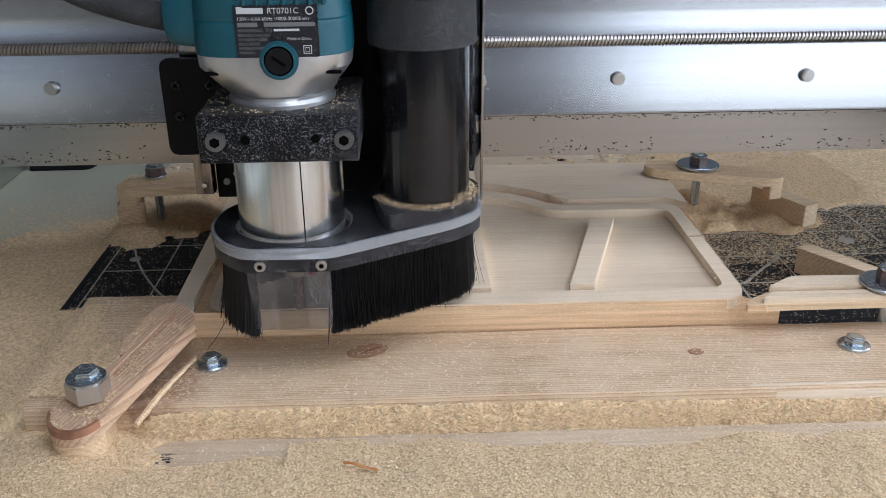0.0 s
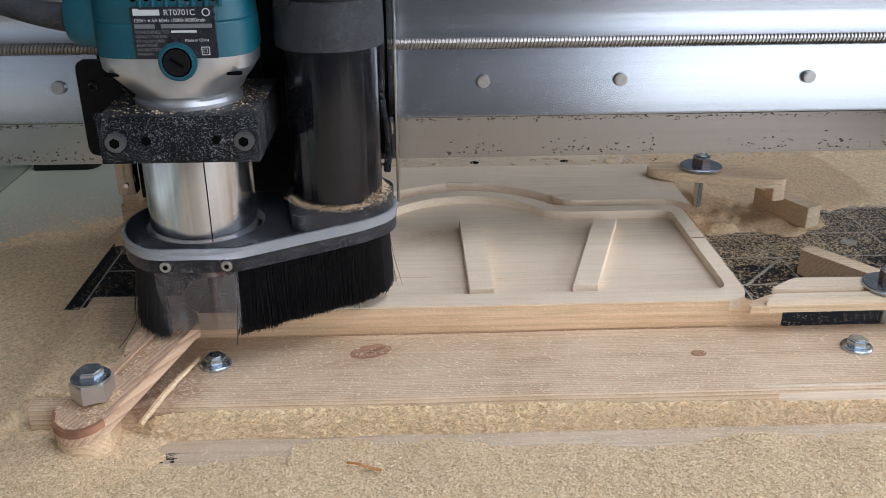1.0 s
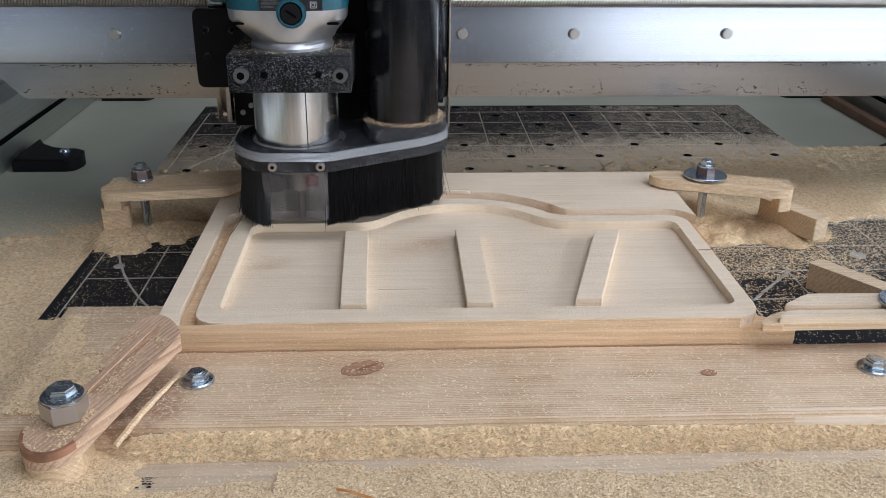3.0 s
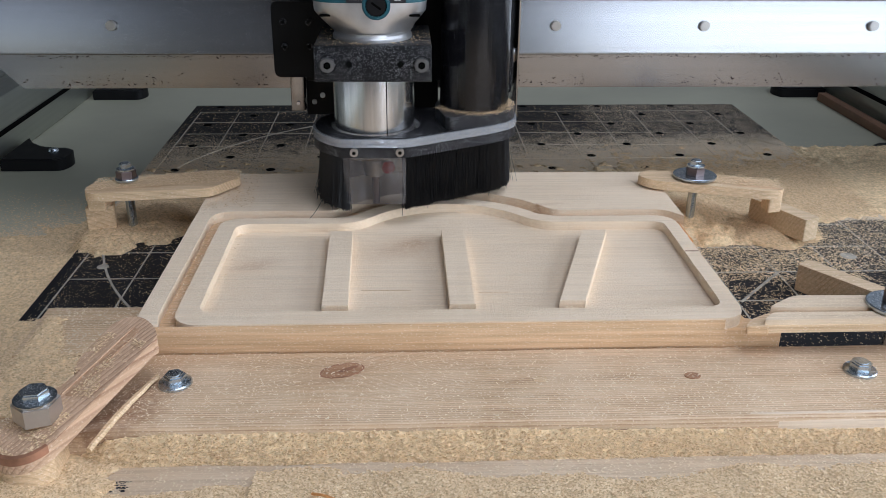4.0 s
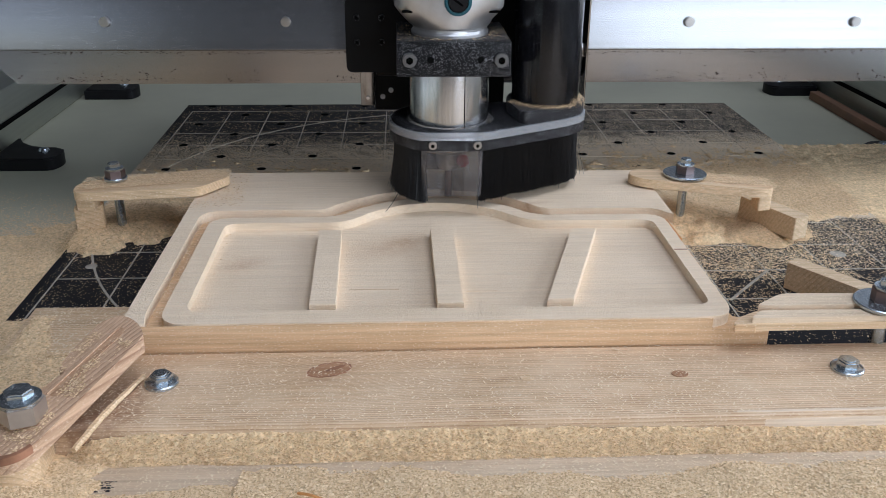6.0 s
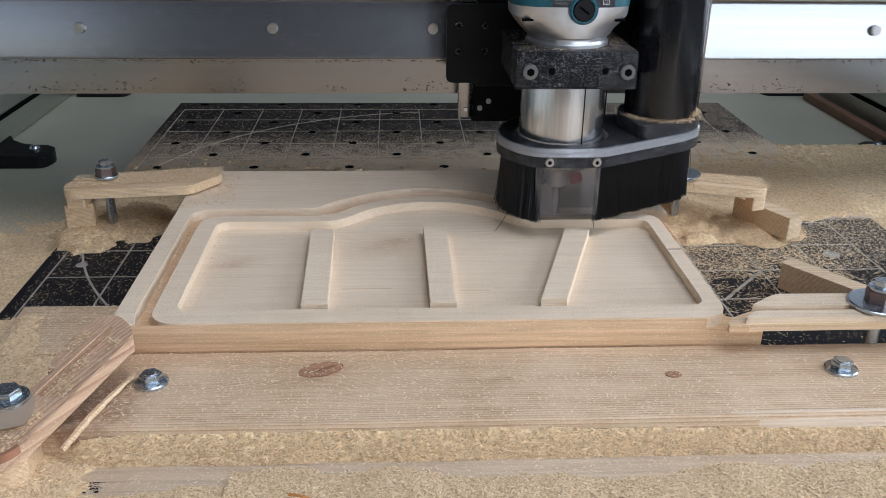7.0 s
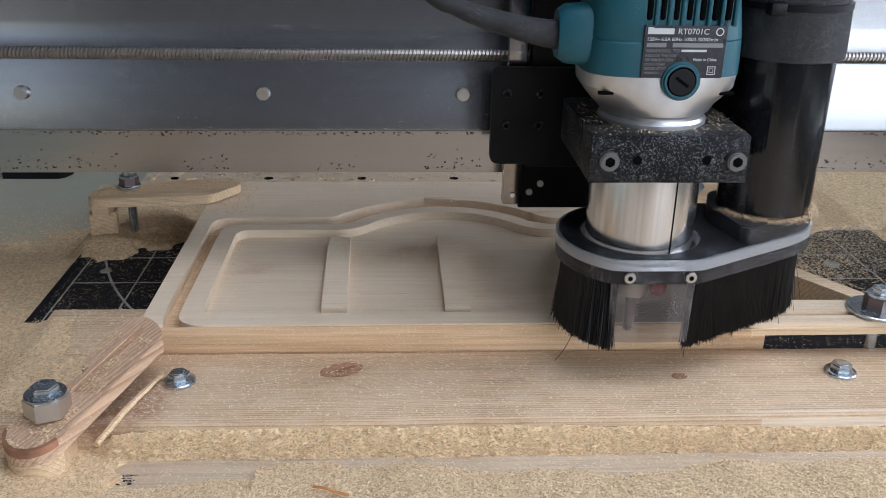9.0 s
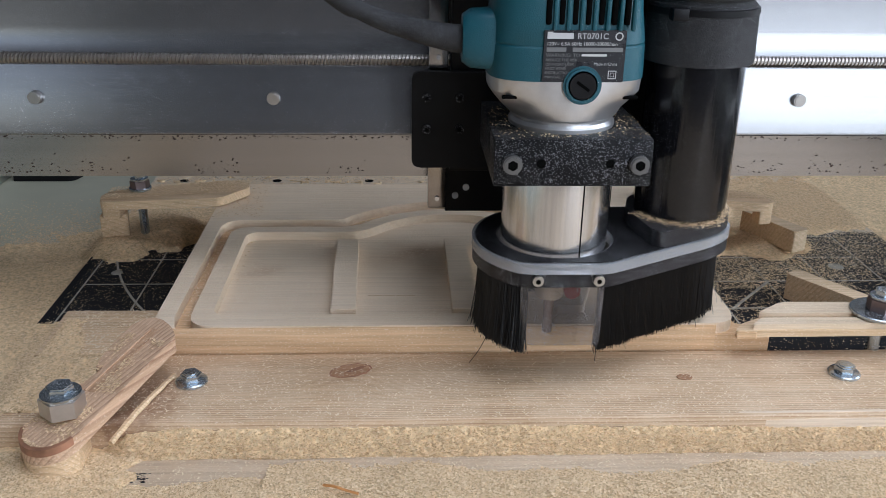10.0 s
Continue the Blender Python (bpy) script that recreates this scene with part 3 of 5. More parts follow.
disc(-0.1122, -0.0679, 0.0121, 0.0070, 0.0190, 0.00015, M_CHAR, "knot_rim", "dark red-brown knot rim", 0.35)
disc(-0.1122, -0.0679, 0.0112, 0.0062, 0.0190, 0.0003, M_KNOT, "knot", "red-brown knot", 0.35)
disc(-0.1090, -0.0668, 0.0060, 0.0014, 0.0190, 0.0005, M_CHAR, "knot_crack", "dark crack in the knot", 0.55)
# no recess here: the brown colour paints the shade inside the hole
disc(0.0735, -0.0785, 0.0042, 0.0032, 0.0190, 0.0005, M_KNOT, "screw_hole", "old screw hole, its shade a brown disc")
disc(-0.008, -0.0795, 0.0038, 0.0026, 0.0190, 0.0004, M_CLAMPX, "dimple", "shallow dimple")

side = bed(wobble(box(-0.294, -0.2285, -0.0465, 0.0105, 0.0008, 0.0185, 0.001), 0.0004, 60))
tagged(mesh_object("side_board", side, M_CLAMPX), "short pine board beside the workpiece", "board")

def hex_bolt(x, y, z, r_wash, r_head, h_head, turn, label):
    top = thing("hex_bolt", label, "bolt", "fence bolts", pose(x * S, y * S, z * S))
    part("washer", bed(lathe([(r_wash, 0.0), (r_wash, 0.0012), (r_wash * .93, 0.0018), (r_head * 1.08, 0.0022), (0.002, 0.0022)], n=36)), M_ZINC, top, "zinc plated washer")
    h = prism(hexagon(r_head, turn), 0.0021, 0.0021 + h_head, 0.0009)
    part("head", bed(h), M_ZINC, top)
    part("head_mark", bed(lathe([(r_head * .62, h_head + .0020), (r_head * .6, h_head + .0026), (.001, h_head + .0026)], n=24)), M_ZINC, top)
    return top

hex_bolt(-0.1975, -0.0785, 0.0192, 0.0087, 0.0058, 0.0040, 0.3, "zinc hex bolt with washer in the fence board")
hex_bolt(0.1650, -0.0765, 0.0192, 0.0087, 0.0058, 0.0040, 0.9, "zinc hex bolt with washer in the fence board")

# ---------------------------------------------------------------- workpiece
Z_CUT, Z_TOP = 0.029, 0.036
work = thing("sign_blank", "pine sign blank, half milled, with raised rim and bars", "workpiece")
slab = [(-0.227, -0.0465), (0.133, -0.0465), (0.1305, -0.0390), (0.1160, -0.0330), (0.1142, -0.020), (0.1142, 0.098), (0.1225, 0.104), (0.1225, 0.208), (-0.227, 0.208)]
part("slab", bed(wobble(prism(slab, 0.0006, Z_CUT, 0.0005), 0.0003, 60)), M_CUT, work)

def bump_arc(cx, cy, r, a0, a1, n=18):
    return [(cx + r * math.cos(math.radians(a0 + (a1 - a0) * i / n)), cy + r * math.sin(math.radians(a0 + (a1 - a0) * i / n))) for i in range(n + 1)]

def plaque(left, right, front_y, top_y, r_bump, corner, fillet):
    """The arched outline, counter-clockwise from the front left."""
    arc = bump_arc(-0.048, 0.066, r_bump, 38, 142)
    arc = [p for p in arc if p[1] > top_y + 0.004]
    xr, xl = arc[0][0] + fillet, arc[-1][0] - fillet
    pts = [(left, front_y), (right, front_y), (right, top_y), (xr, top_y)] + arc + [(xl, top_y), (left, top_y)]
    rad = [corner, corner, corner, fillet] + [0] * len(arc) + [fillet, corner]
    return rounded(pts, rad)

rim_out = plaque(-0.2065, 0.1135, -0.0462, 0.1105, 0.0815, 0.016, 0.012)
rim_in = plaque(-0.1945, 0.1040, -0.0315, 0.0995, 0.0700, 0.009, 0.012)

def resample(pts, n):
    p = [Vector(q) for q in pts] + [Vector(pts[0])]
    seg = [(b - a).length for a, b in zip(p, p[1:])]
    total, out, acc, i = sum(seg), [], 0.0, 0
    for k in range(n):
        d = total * k / n
        while acc + seg[i] < d:
            acc += seg[i]
            i += 1
        q = p[i].lerp(p[i + 1], (d - acc) / max(seg[i], 1e-9))
        out.append((q.x, q.y))
    return out

def ring_match(outer, n):
    o = resample(outer, n)
    inner = resample(rim_in, 900)
    got = []
    k = 0
    for j, q in enumerate(o):
        near = min(range(900), key=lambda i: (inner[i][0] - q[0]) ** 2 + (inner[i][1] - q[1]) ** 2)
        got.append(inner[near])
    return o, got

o_, i_ = ring_match(rim_out, 240)
part("rim", bed(wobble(ring_prism(o_, i_, Z_CUT - .0005, Z_TOP), 0.00025, 150)), M_WORK, work, "raised sign rim with milling marks")
part("pocket_floor", bed(prism(resample(rim_in, 160), Z_CUT - .0004, Z_CUT + .0007)), M_WORK, work, "milled pocket floor with faint tool marks")

# uncut stock along the left and the far side
arc_o = [p for p in bump_arc(-0.050, 0.068, 0.0960, 36, 144) if p[1] > 0.128]
waste = [(-0.2265, -0.0462), (-0.2125, -0.0462), (-0.2155, -0.034), (-0.2155, 0.1235)] + [(arc_o[-1][0] - .008, 0.1235)] + arc_o[::-1] + [(arc_o[0][0] + .008, 0.1225), (0.1100, 0.1225), (0.1222, 0.1090), (0.1222, 0.2078), (-0.2265, 0.2078)]
rad = [0, 0, .004, .014, .008] + [0] * len(arc_o) + [.008, .012, 0, 0, 0]
part("stock", bed(wobble(prism(rounded(waste, rad), Z_CUT - .0005, Z_TOP + .0002, 0.0004), 0.0003, 120)), M_WORK, work, "uncut pine stock round the sign")

part("front_flank", bed(wobble(box(-0.2225, 0.1000, -0.0471, -0.0464, 0.0190, 0.0352, 0.0002), .0001, 50)), M_CUT, work, "orange-brown sawn front flank")

# raised plain bars
def bar(points, w0, w1):
    (x0, y0), (x1, y1) = points
    return part("raised_bar", bed(wobble(prism([(x0 - w0, y0), (x0 + w0, y0), (x1 + w1, y1), (x1 - w1, y1)], Z_CUT + .0004, Z_TOP, 0.0003), 0.0002, 200)), M_WORK, work, "raised plain bar")
bar([(-0.1185, -0.025), (-0.1215, 0.086)], 0.0076, 0.0078)
bar([(-0.0455, -0.025), (-0.0455, 0.087)], 0.0076, 0.0080)
bar([(0.0185, -0.022), (0.0520, 0.084)], 0.0076, 0.0086)

# end strips, knots and splinters of the blank
part("sliver", bed(wobble(box(0.1136, 0.1158, 0.020, 0.062, 0.020, 0.0340, 0.0004), .0008, 90)), M_ORANGE, work, "splintered orange-brown edge")
part("sliver", bed(wobble(box(0.1136, 0.1160, 0.066, 0.102, 0.020, 0.0352, 0.0004), .0008, 90)), M_ORANGE, work, "splintered orange-brown edge")
part("burr", bed(wobble(box(-0.060, -0.038, 0.1625, 0.1665, Z_TOP - .002, Z_TOP + .0012, 0.0006), .0008, 90)), M_PALE, work)
part("saw_mark", bed(box(0.1043, 0.1132, 0.0462, 0.0468, Z_TOP - .0005, Z_TOP + .0003)), M_CHAR, work, "thin dark crack", smooth=0)
part("saw_mark", bed(box(-0.105, -0.075, 0.0058, 0.0064, Z_CUT + .0005, Z_CUT + .0009)), M_CLAMPX, work, smooth=0)
part("saw_mark", bed(box(-0.034, -0.016, 0.0018, 0.0024, Z_CUT + .0005, Z_CUT + .0009)), M_CLAMPX, work, smooth=0)

# ---------------------------------------------------------------- clamps
def nut_and_stud(top, x, y, z_under, z_top, r_nut, h_nut, r_wash, r_stud, stud_out, nut_mat=None, wash=True):
    part("stud", bed(cyl(x, y, z_under, z_top + h_nut + stud_out, r_stud, n=20, bev=.0005)), M_ZINC, top, "threaded steel stud")
    if wash:
        part("washer", bed(lathe([(r_wash, z_top + .0002), (r_wash, z_top + .0016), (r_wash * .96, z_top + .0021), (r_stud, z_top + .0021)], x, y, 40)), M_ZINC, top, "large zinc washer")
    h = prism([(x + a, y + b) for a, b in hexagon(r_nut, 0.35)], z_top + .002, z_top + .002 + h_nut, 0.0008)
    part("nut", bed(h), nut_mat or M_NUT, top, "steel hex nut")
    part("bolt_head", bed(lathe([(r_nut * .88, z_top + h_nut + .0018), (r_nut * .90, z_top + h_nut + .0030), (r_nut * .62, z_top + h_nut + .0036), (.001, z_top + h_nut + .0036)], x, y, 28)), M_ZINC, top)
    cap = prism([(x + a, y + b) for a, b in hexagon(r_nut * .62, 0.1)], z_top + h_nut + .0034, z_top + h_nut + .0072, 0.0007)
    part("bolt_top", bed(cap), M_ZINC, top, "small zinc hex bolt head")

def tilted(bm, a, b):
    """Tilts a clamp so that its top falls or rises along the line a to b (x, y, rise)."""
    ax, ay, az = a
    bx, by, bz = b
    d = Vector((bx - ax, by - ay))
    for v in bm.verts:
        t = (Vector((v.co.x - ax, v.co.y - ay)).dot(d)) / d.length_squared
        v.co.z += az + (bz - az) * t
    return bm

# near left clamp: fat round end with the large nut, tip on the blank
c1 = thing("wooden_clamp", "grooved fir hold-down clamp with large hex nut", "clamp", "hold-down clamps")
HX, HY = -0.2517, -0.1305
A1, B1 = (HX, HY, 0.0184), (-0.2165, -0.0650, 0.0368)
GRAIN = Matrix.Translation((HX * S, HY * S, 0)) @ Matrix.Rotation(math.atan2(B1[1] - HY, B1[0] - HX), 4, 'Z')

def end_arc(r, a0=168, a1=330, n=18):
    return [(HX + r * math.cos(math.radians(a0 + (a1 - a0) * k / n)), HY + r * math.sin(math.radians(a0 + (a1 - a0) * k / n))) for k in range(n + 1)]

def along_grain(name, bm, material, label=""):
    """A part of the clamp whose grain runs along its bar."""
    bm.transform(GRAIN.inverted())
    ob = part(name, bm, material, c1, label)
    ob.matrix_basis = GRAIN
    return ob

tip1 = rounded([(-0.2042, -0.0755), (-0.2085, -0.0655), (-0.2175, -0.0565), (-0.2290, -0.0560), (-0.2400, -0.0780), (-0.2440, -0.0960)], [.003, .006, .006, .008, .010, .012])
shape1 = end_arc(0.0158) + tip1
along_grain("clamp_bar", bed(tilted(wobble(prism(shape1, 0.0, 0.0088, 0.0007), .0003, 60), A1, B1)), M_CLAMP)
part("clamp_foot", bed(wobble(prism(end_arc(0.0154) + [(-0.2400, -0.1180), (-0.2630, -0.1180)], 0.0016, 0.0186), .0003, 60)), M_CLAMPX, c1, "rounded stacked pine foot")
slot1 = [(-0.2424, -0.1090), (-0.2372, -0.1108), (-0.2152, -0.0678), (-0.2188, -0.0655)]
along_grain("groove", bed(tilted(prism(rounded(slot1, .0022), 0.0086, 0.00905), A1, B1)), M_GROOVE, "brown worn groove")
lip1 = [(-0.2431, -0.1085), (-0.2424, -0.1090), (-0.2188, -0.0655), (-0.2196, -0.0650)]
along_grain("groove_edge", bed(tilted(prism(lip1, 0.0086, 0.0096), A1, B1)), M_CLAMP, "raised edge of the groove")
rub = end_arc(0.01595, 176, 322) + end_arc(0.0140, 322, 176)
part("rubbed_end", bed(tilted(prism(rub, 0.0050, 0.00895), A1, B1)), M_CHAR, c1, "rubbed red-brown end")
nut_and_stud(c1, -0.2490, -0.1225, 0.001, 0.0280, 0.0108, 0.0098, 0.0118, 0.005, 0.0, wash=False)

# near right clamp: flat plywood strip with a milled slot
c2 = thing("wooden_clamp", "pale layered wooden clamp with slot and big washer", "clamp", "hold-down clamps")
s2 = rounded([(0.106, -0.060), (0.112, -0.052), (0.126, -0.044), (0.143, -0.0315), (0.262, -0.0335), (0.262, -0.0595), (0.120, -0.0600)], [.002, .003, .008, .006, .004, .004, .006])
part("lower_ply", bed(wobble(prism(s2, 0.0338, 0.0382, 0.0004), .0003, 80)), M_CLAMPX, c2)
s2b = rounded([(0.124, -0.0455), (0.143, -0.0320), (0.262, -0.0340), (0.262, -0.0460), (0.134, -0.0470)], [.002, .006, .002, .002, .002])
part("upper_ply", bed(wobble(prism(s2b, 0.0382, 0.0425, 0.0004), .0003, 80)), M_PALE, c2, "raised back half of the strip")
s2c = rounded([(0.116, -0.0590), (0.124, -0.0510), (0.262, -0.0505), (0.262, -0.0590)], .002)
part("front_ply", bed(wobble(prism(s2c, 0.0382, 0.0418, 0.0004), .0003, 80)), M_PALE, c2, "raised front half of the strip")
part("clamp_foot", bed(box(0.232, 0.258, -0.0575, -0.037, 0.0005, 0.0338, .0008)), M_BLOCK, c2, "pine riser block")
part("tip", bed(wobble(prism(rounded([(0.106, -0.0606), (0.112, -0.0545), (0.119, -0.0580), (0.119, -0.0606)], .002), 0.0334, 0.0372, .0006), .0008, 120)), M_CUT, c2, "gouged brown tip")
nut_and_stud(c2, 0.1960, -0.0465, 0.001, 0.0425, 0.0080, 0.0080, 0.0165, 0.004, 0.002, M_OXIDE)

def far_clamp(shape, zt, feet, nut_xy, r_wash, label, rise):
    c = thing("wooden_clamp", label, "clamp", "hold-down clamps")
    part("clamp_bar", bed(tilted(wobble(prism(shape, zt - 0.0068, zt, 0.0006), .0004, 70), *rise)), M_CLAMPX, c)
    for pts, za, zb in feet:
        part("clamp_foot", bed(wobble(prism(rounded(pts, .002), za, zb, 0.0004), .0003, 70)), M_CLAMPX, c, "stepped foot under the bar")
    nut_and_stud(c, *nut_xy, 0.001, zt, 0.0074, 0.0062, r_wash, 0.0034, 0.0, M_OXIDE)
    return c

zt = 0.0455
far_clamp(rounded([(-0.313, 0.146), (-0.306, 0.143), (-0.222, 0.150), (-0.204, 0.176), (-0.207, 0.188), (-0.225, 0.193), (-0.305, 0.171), (-0.315, 0.162)], .005), zt,
          [([(-0.3125, 0.147), (-0.2995, 0.147), (-0.2995, 0.166), (-0.3125, 0.164)], 0.0285, 0.0370),
           ([(-0.3165, 0.151), (-0.2965, 0.157), (-0.2990, 0.168), (-0.3165, 0.166)], 0.0090, 0.0288)], (-0.2875, 0.1680), 0.0085,
          "pine hold-down clamp with stepped foot, heaped with dust", ((-0.31, 0.15, -0.0018), (-0.21, 0.17, -0.0008)))
far_clamp(rounded([(0.103, 0.174), (0.109, 0.164), (0.123, 0.158), (0.197, 0.140), (0.208, 0.143), (0.211, 0.154), (0.198, 0.168), (0.132, 0.184), (0.111, 0.186)], .005), zt,
          [([(0.1975, 0.1425), (0.2085, 0.1450), (0.2090, 0.157), (0.1975, 0.158)], 0.0243, 0.0362)], (0.1465, 0.1680), 0.0165,
          "pine hold-down clamp with large washer on the blank", ((0.105, 0.170, -0.0008), (0.205, 0.150, -0.003)))

def offcut(name, pts, z0, z1, label):
    bm = bed(wobble(prism(rounded(pts, .0012), z0, z1, 0.0008), .0002, 60))
    return tagged(mesh_object(name, bm, M_BLOCK), label, "offcut", "pine offcuts")

offcut("pine_offcut", [(0.197, 0.1775), (0.2215, 0.1275), (0.2345, 0.1335), (0.2080, 0.1830)], 0.0065, 0.0240, "loose pine offcut block lying on sawdust")
offcut("pine_offcut", [(0.188, 0.060), (0.1985, 0.068), (0.232, 0.020), (0.222, 0.012)], 0.0006, 0.0195, "loose pine offcut block on the grid board")

stick = bed(wobble(sweep(smooth_line([(-0.2075, -0.074, 0.0208), (-0.2130, -0.092, 0.0209), (-0.2185, -0.110, 0.0205), (-0.2255, -0.131, 0.0165)], 6), 0.0016, 6), .0007, 190))
tagged(mesh_object("wood_splinter", stick, M_CLAMPX), "pale splinter leaning on the fence board", "splinter")
curl = bed(sweep(smooth_line([(-0.121, -0.152, 0.006), (-0.116, -0.155, 0.0075), (-0.110, -0.157, 0.0066), (-0.104, -0.159, 0.006)], 4), 0.0007, 5))
tagged(mesh_object("wood_splinter", curl, M_ORANGE), "thin orange-brown shaving on the sawdust", "splinter")

# ---------------------------------------------------------------- sawdust
def dust_height(x, y):
    """Top of the loose dust in plan units; under the boards where there is none."""
    n1 = noise.noise((x * 28, y * 28, 0.3))
    n2 = noise.noise((x * 110, y * 110, 4.1))
    n3 = noise.noise((x * 420, y * 420, 8.7))
    rough = 0.0005 * n2 + 0.0006 * n3
    z = -0.05
    if x < -0.3205:  # beside the board
        fall = max(0.0, (y - 0.11 - 0.03 * n1)) * 0.15 + max(0.0, -0.385 - x) * 0.16
        z = max(z, -0.0015 + 0.002 * n1 + rough + (0.0022 * n2 + 0.0014 * n3) * min(1.0, fall * 90) - fall)
        if z < BASE_Z - 0.004:
            z = -0.05
    if y < 0.036 and x < -0.235 and y > -0.12:  # over the board's near left corner
        edge = 0.028 - y + 0.010 * n1
        if edge > 0 and x < -0.288 + 0.01 * n1:
            z = max(z, 0.0012 + 0.001 * n1 + rough)
    if y < -0.1185:  # on the pale board in front
        line = -0.1315 + 0.007 * n1 - 0.005 * math.sin((x + 0.02) * 21) + 0.012 * x
        if x < -0.15:
            line = -0.1430 + 0.006 * n1
        if y < line:
            z = max(z, 0.0008 + min(0.0035, (line - y) * 0.2) + 0.0012 * n1 + rough)
    if y > 0.2075 and -0.32 < x < 0.335:  # behind the blank
        lim = 0.306 + 0.035 * n1 + (0.03 if x > 0.1 else 0)
        cover = (lim - 0.012 - y) * 18 + 1.5 * n2 + 1.6 * n3
        if cover > 0:
            z = max(z, min(0.0022, 0.0006 + 0.0006 * cover) + 0.5 * rough)
    if x > 0.128 and 0.11 < y < 0.46:  # right of the blank
        edge = y - 0.150 - 0.012 * n1 + 0.35 * max(0, x - 0.235) * -1 + (-0.02 if x > .25 else 0.012)
        if edge + 0.006 * n2 > 0:
            z = max(z, 0.0010 + min(0.004, 0.06 * max(edge, 0)) + rough + (0.0018 * n2 + 0.0012 * n3) * min(1.0, max(0.0, y - 0.26) * 9) - max(0, y - 0.20) * 0.036 - max(0, 0.012 - edge) * .08)
    if x > 0.3175 and y > 0.0:
        z = max(z, -0.002 + 0.003 * n1 + 0.0022 * n2 + 2 * rough - max(0, x - 0.35) * 0.26 - max(0, y - 0.22) * 0.14)
        if z < BASE_Z - 0.004:
            z = -0.05
    for mx, my, mr, mh in ((-0.275, 0.193, 0.040, 0.014), (0.150, 0.190, 0.048, 0.017), (0.20, 0.172, 0.035, 0.007), (-0.308, 0.160, 0.030, 0.0125), (0.205, 0.160, 0.034, 0.008), (-0.262, -0.140, 0.05, 0.0085)):
        d = math.hypot(x - mx, y - my) * (1 + 0.4 * n1 + 0.25 * n2)
        if d < mr:
            z = max(z, mh * (1 - (d / mr) ** 2) + 0.0012 * n1 + rough - max(0.0, -0.318 - x) * 0.7)
    if -0.33 < x < -0.235 and -0.108 < y < 0.004:  # banked over the left ends of the boards
        lim = (-0.252 if y < -0.047 else -0.270) + 0.012 * n1 + 0.004 * n2
        if x < lim:
            z = max(z, 0.0188 + min(0.0016, (lim - x) * 0.12) + 0.6 * rough - max(0.0, -0.288 - x) * 0.75 - max(0.0, y + 0.004) * 1.2)
    return z

def dust_sheet(x0, x1, y0, y1, step):
    nx, ny = int((x1 - x0) / step), int((y1 - y0) / step)
    zs = [[dust_height(x0 + i * step, y0 + j * step) for i in range(nx + 1)] for j in range(ny + 1)]
    index, verts, faces = {}, [], []
    def vid(i, j):
        if (i, j) not in index:
            index[(i, j)] = len(verts)
            verts.append(((x0 + i * step) * S, (y0 + j * step) * S, max(zs[j][i], -0.03) * S))
        return index[(i, j)]
    for j in range(ny):
        for i in range(nx):
            if max(zs[j][i], zs[j][i + 1], zs[j + 1][i], zs[j + 1][i + 1]) > -0.04:
                faces.append((vid(i, j), vid(i + 1, j), vid(i + 1, j + 1), vid(i, j + 1)))
    me = bpy.data.meshes.new("sawdust")
    me.from_pydata(verts, [], faces)
    me.materials.append(M_DUST)
    me.polygons.foreach_set("use_smooth", [True] * len(me.polygons))
    return me

tagged(new("sawdust", dust_sheet(-0.48, 0.50, -0.20, 0.40, 0.0026)), "loose beige sawdust drifts over the bed", "sawdust", "", "stuff")

DRIFT_X0 = -0.236

def drift_point(x, t):
    """A place on the dust banked against the fence board; t runs from its top to its foot."""
    top = 0.0150 - 0.0035 * min(1.0, max(0.0, (x + 0.02) / 0.16)) + 0.0014 * noise.noise((x * 60, 0, 0)) + 0.0008 * noise.noise((x * 210, 5, 0))
    top -= 0.012 * max(0.0, 1 - (x - DRIFT_X0) / 0.03) ** 2
    foot = -0.1242 - 0.0012 * noise.noise((x * 25, 3, 0)) - 0.0008 * noise.noise((x * 140, 8, 0))
    y = -0.1176 + (foot + 0.1176) * t ** 0.9 + 0.0006 * noise.noise((x * 330, t * 7, 1))
    return y, top * (1 - t) + 0.0010 * t + 0.0006 * noise.noise((x * 300, t * 8, 7))

def dust_drift(x0, x1, step):
    """Dust banked against the front of the fence board."""
    nx, rows = int((x1 - x0) / step), 9
    verts, faces = [], []
    for i in range(nx + 1):
        x = x0 + i * step
        for k in range(rows):
            y, z = drift_point(x, k / (rows - 1))
            verts.append((x * S, y * S, z * S))
    for i in range(nx):
        for k in range(rows - 1):
            a = i * rows + k
            faces.append((a, a + rows, a + rows + 1, a + 1))
    me = bpy.data.meshes.new("dust_drift")
    me.from_pydata(verts, [], faces)
    me.materials.append(M_DUST)
    me.polygons.foreach_set("use_smooth", [True] * len(me.polygons))
    return me

tagged(new("dust_drift", dust_drift(DRIFT_X0, 0.45, 0.0016)), "bank of beige sawdust against the fence board", "sawdust", "", "stuff")

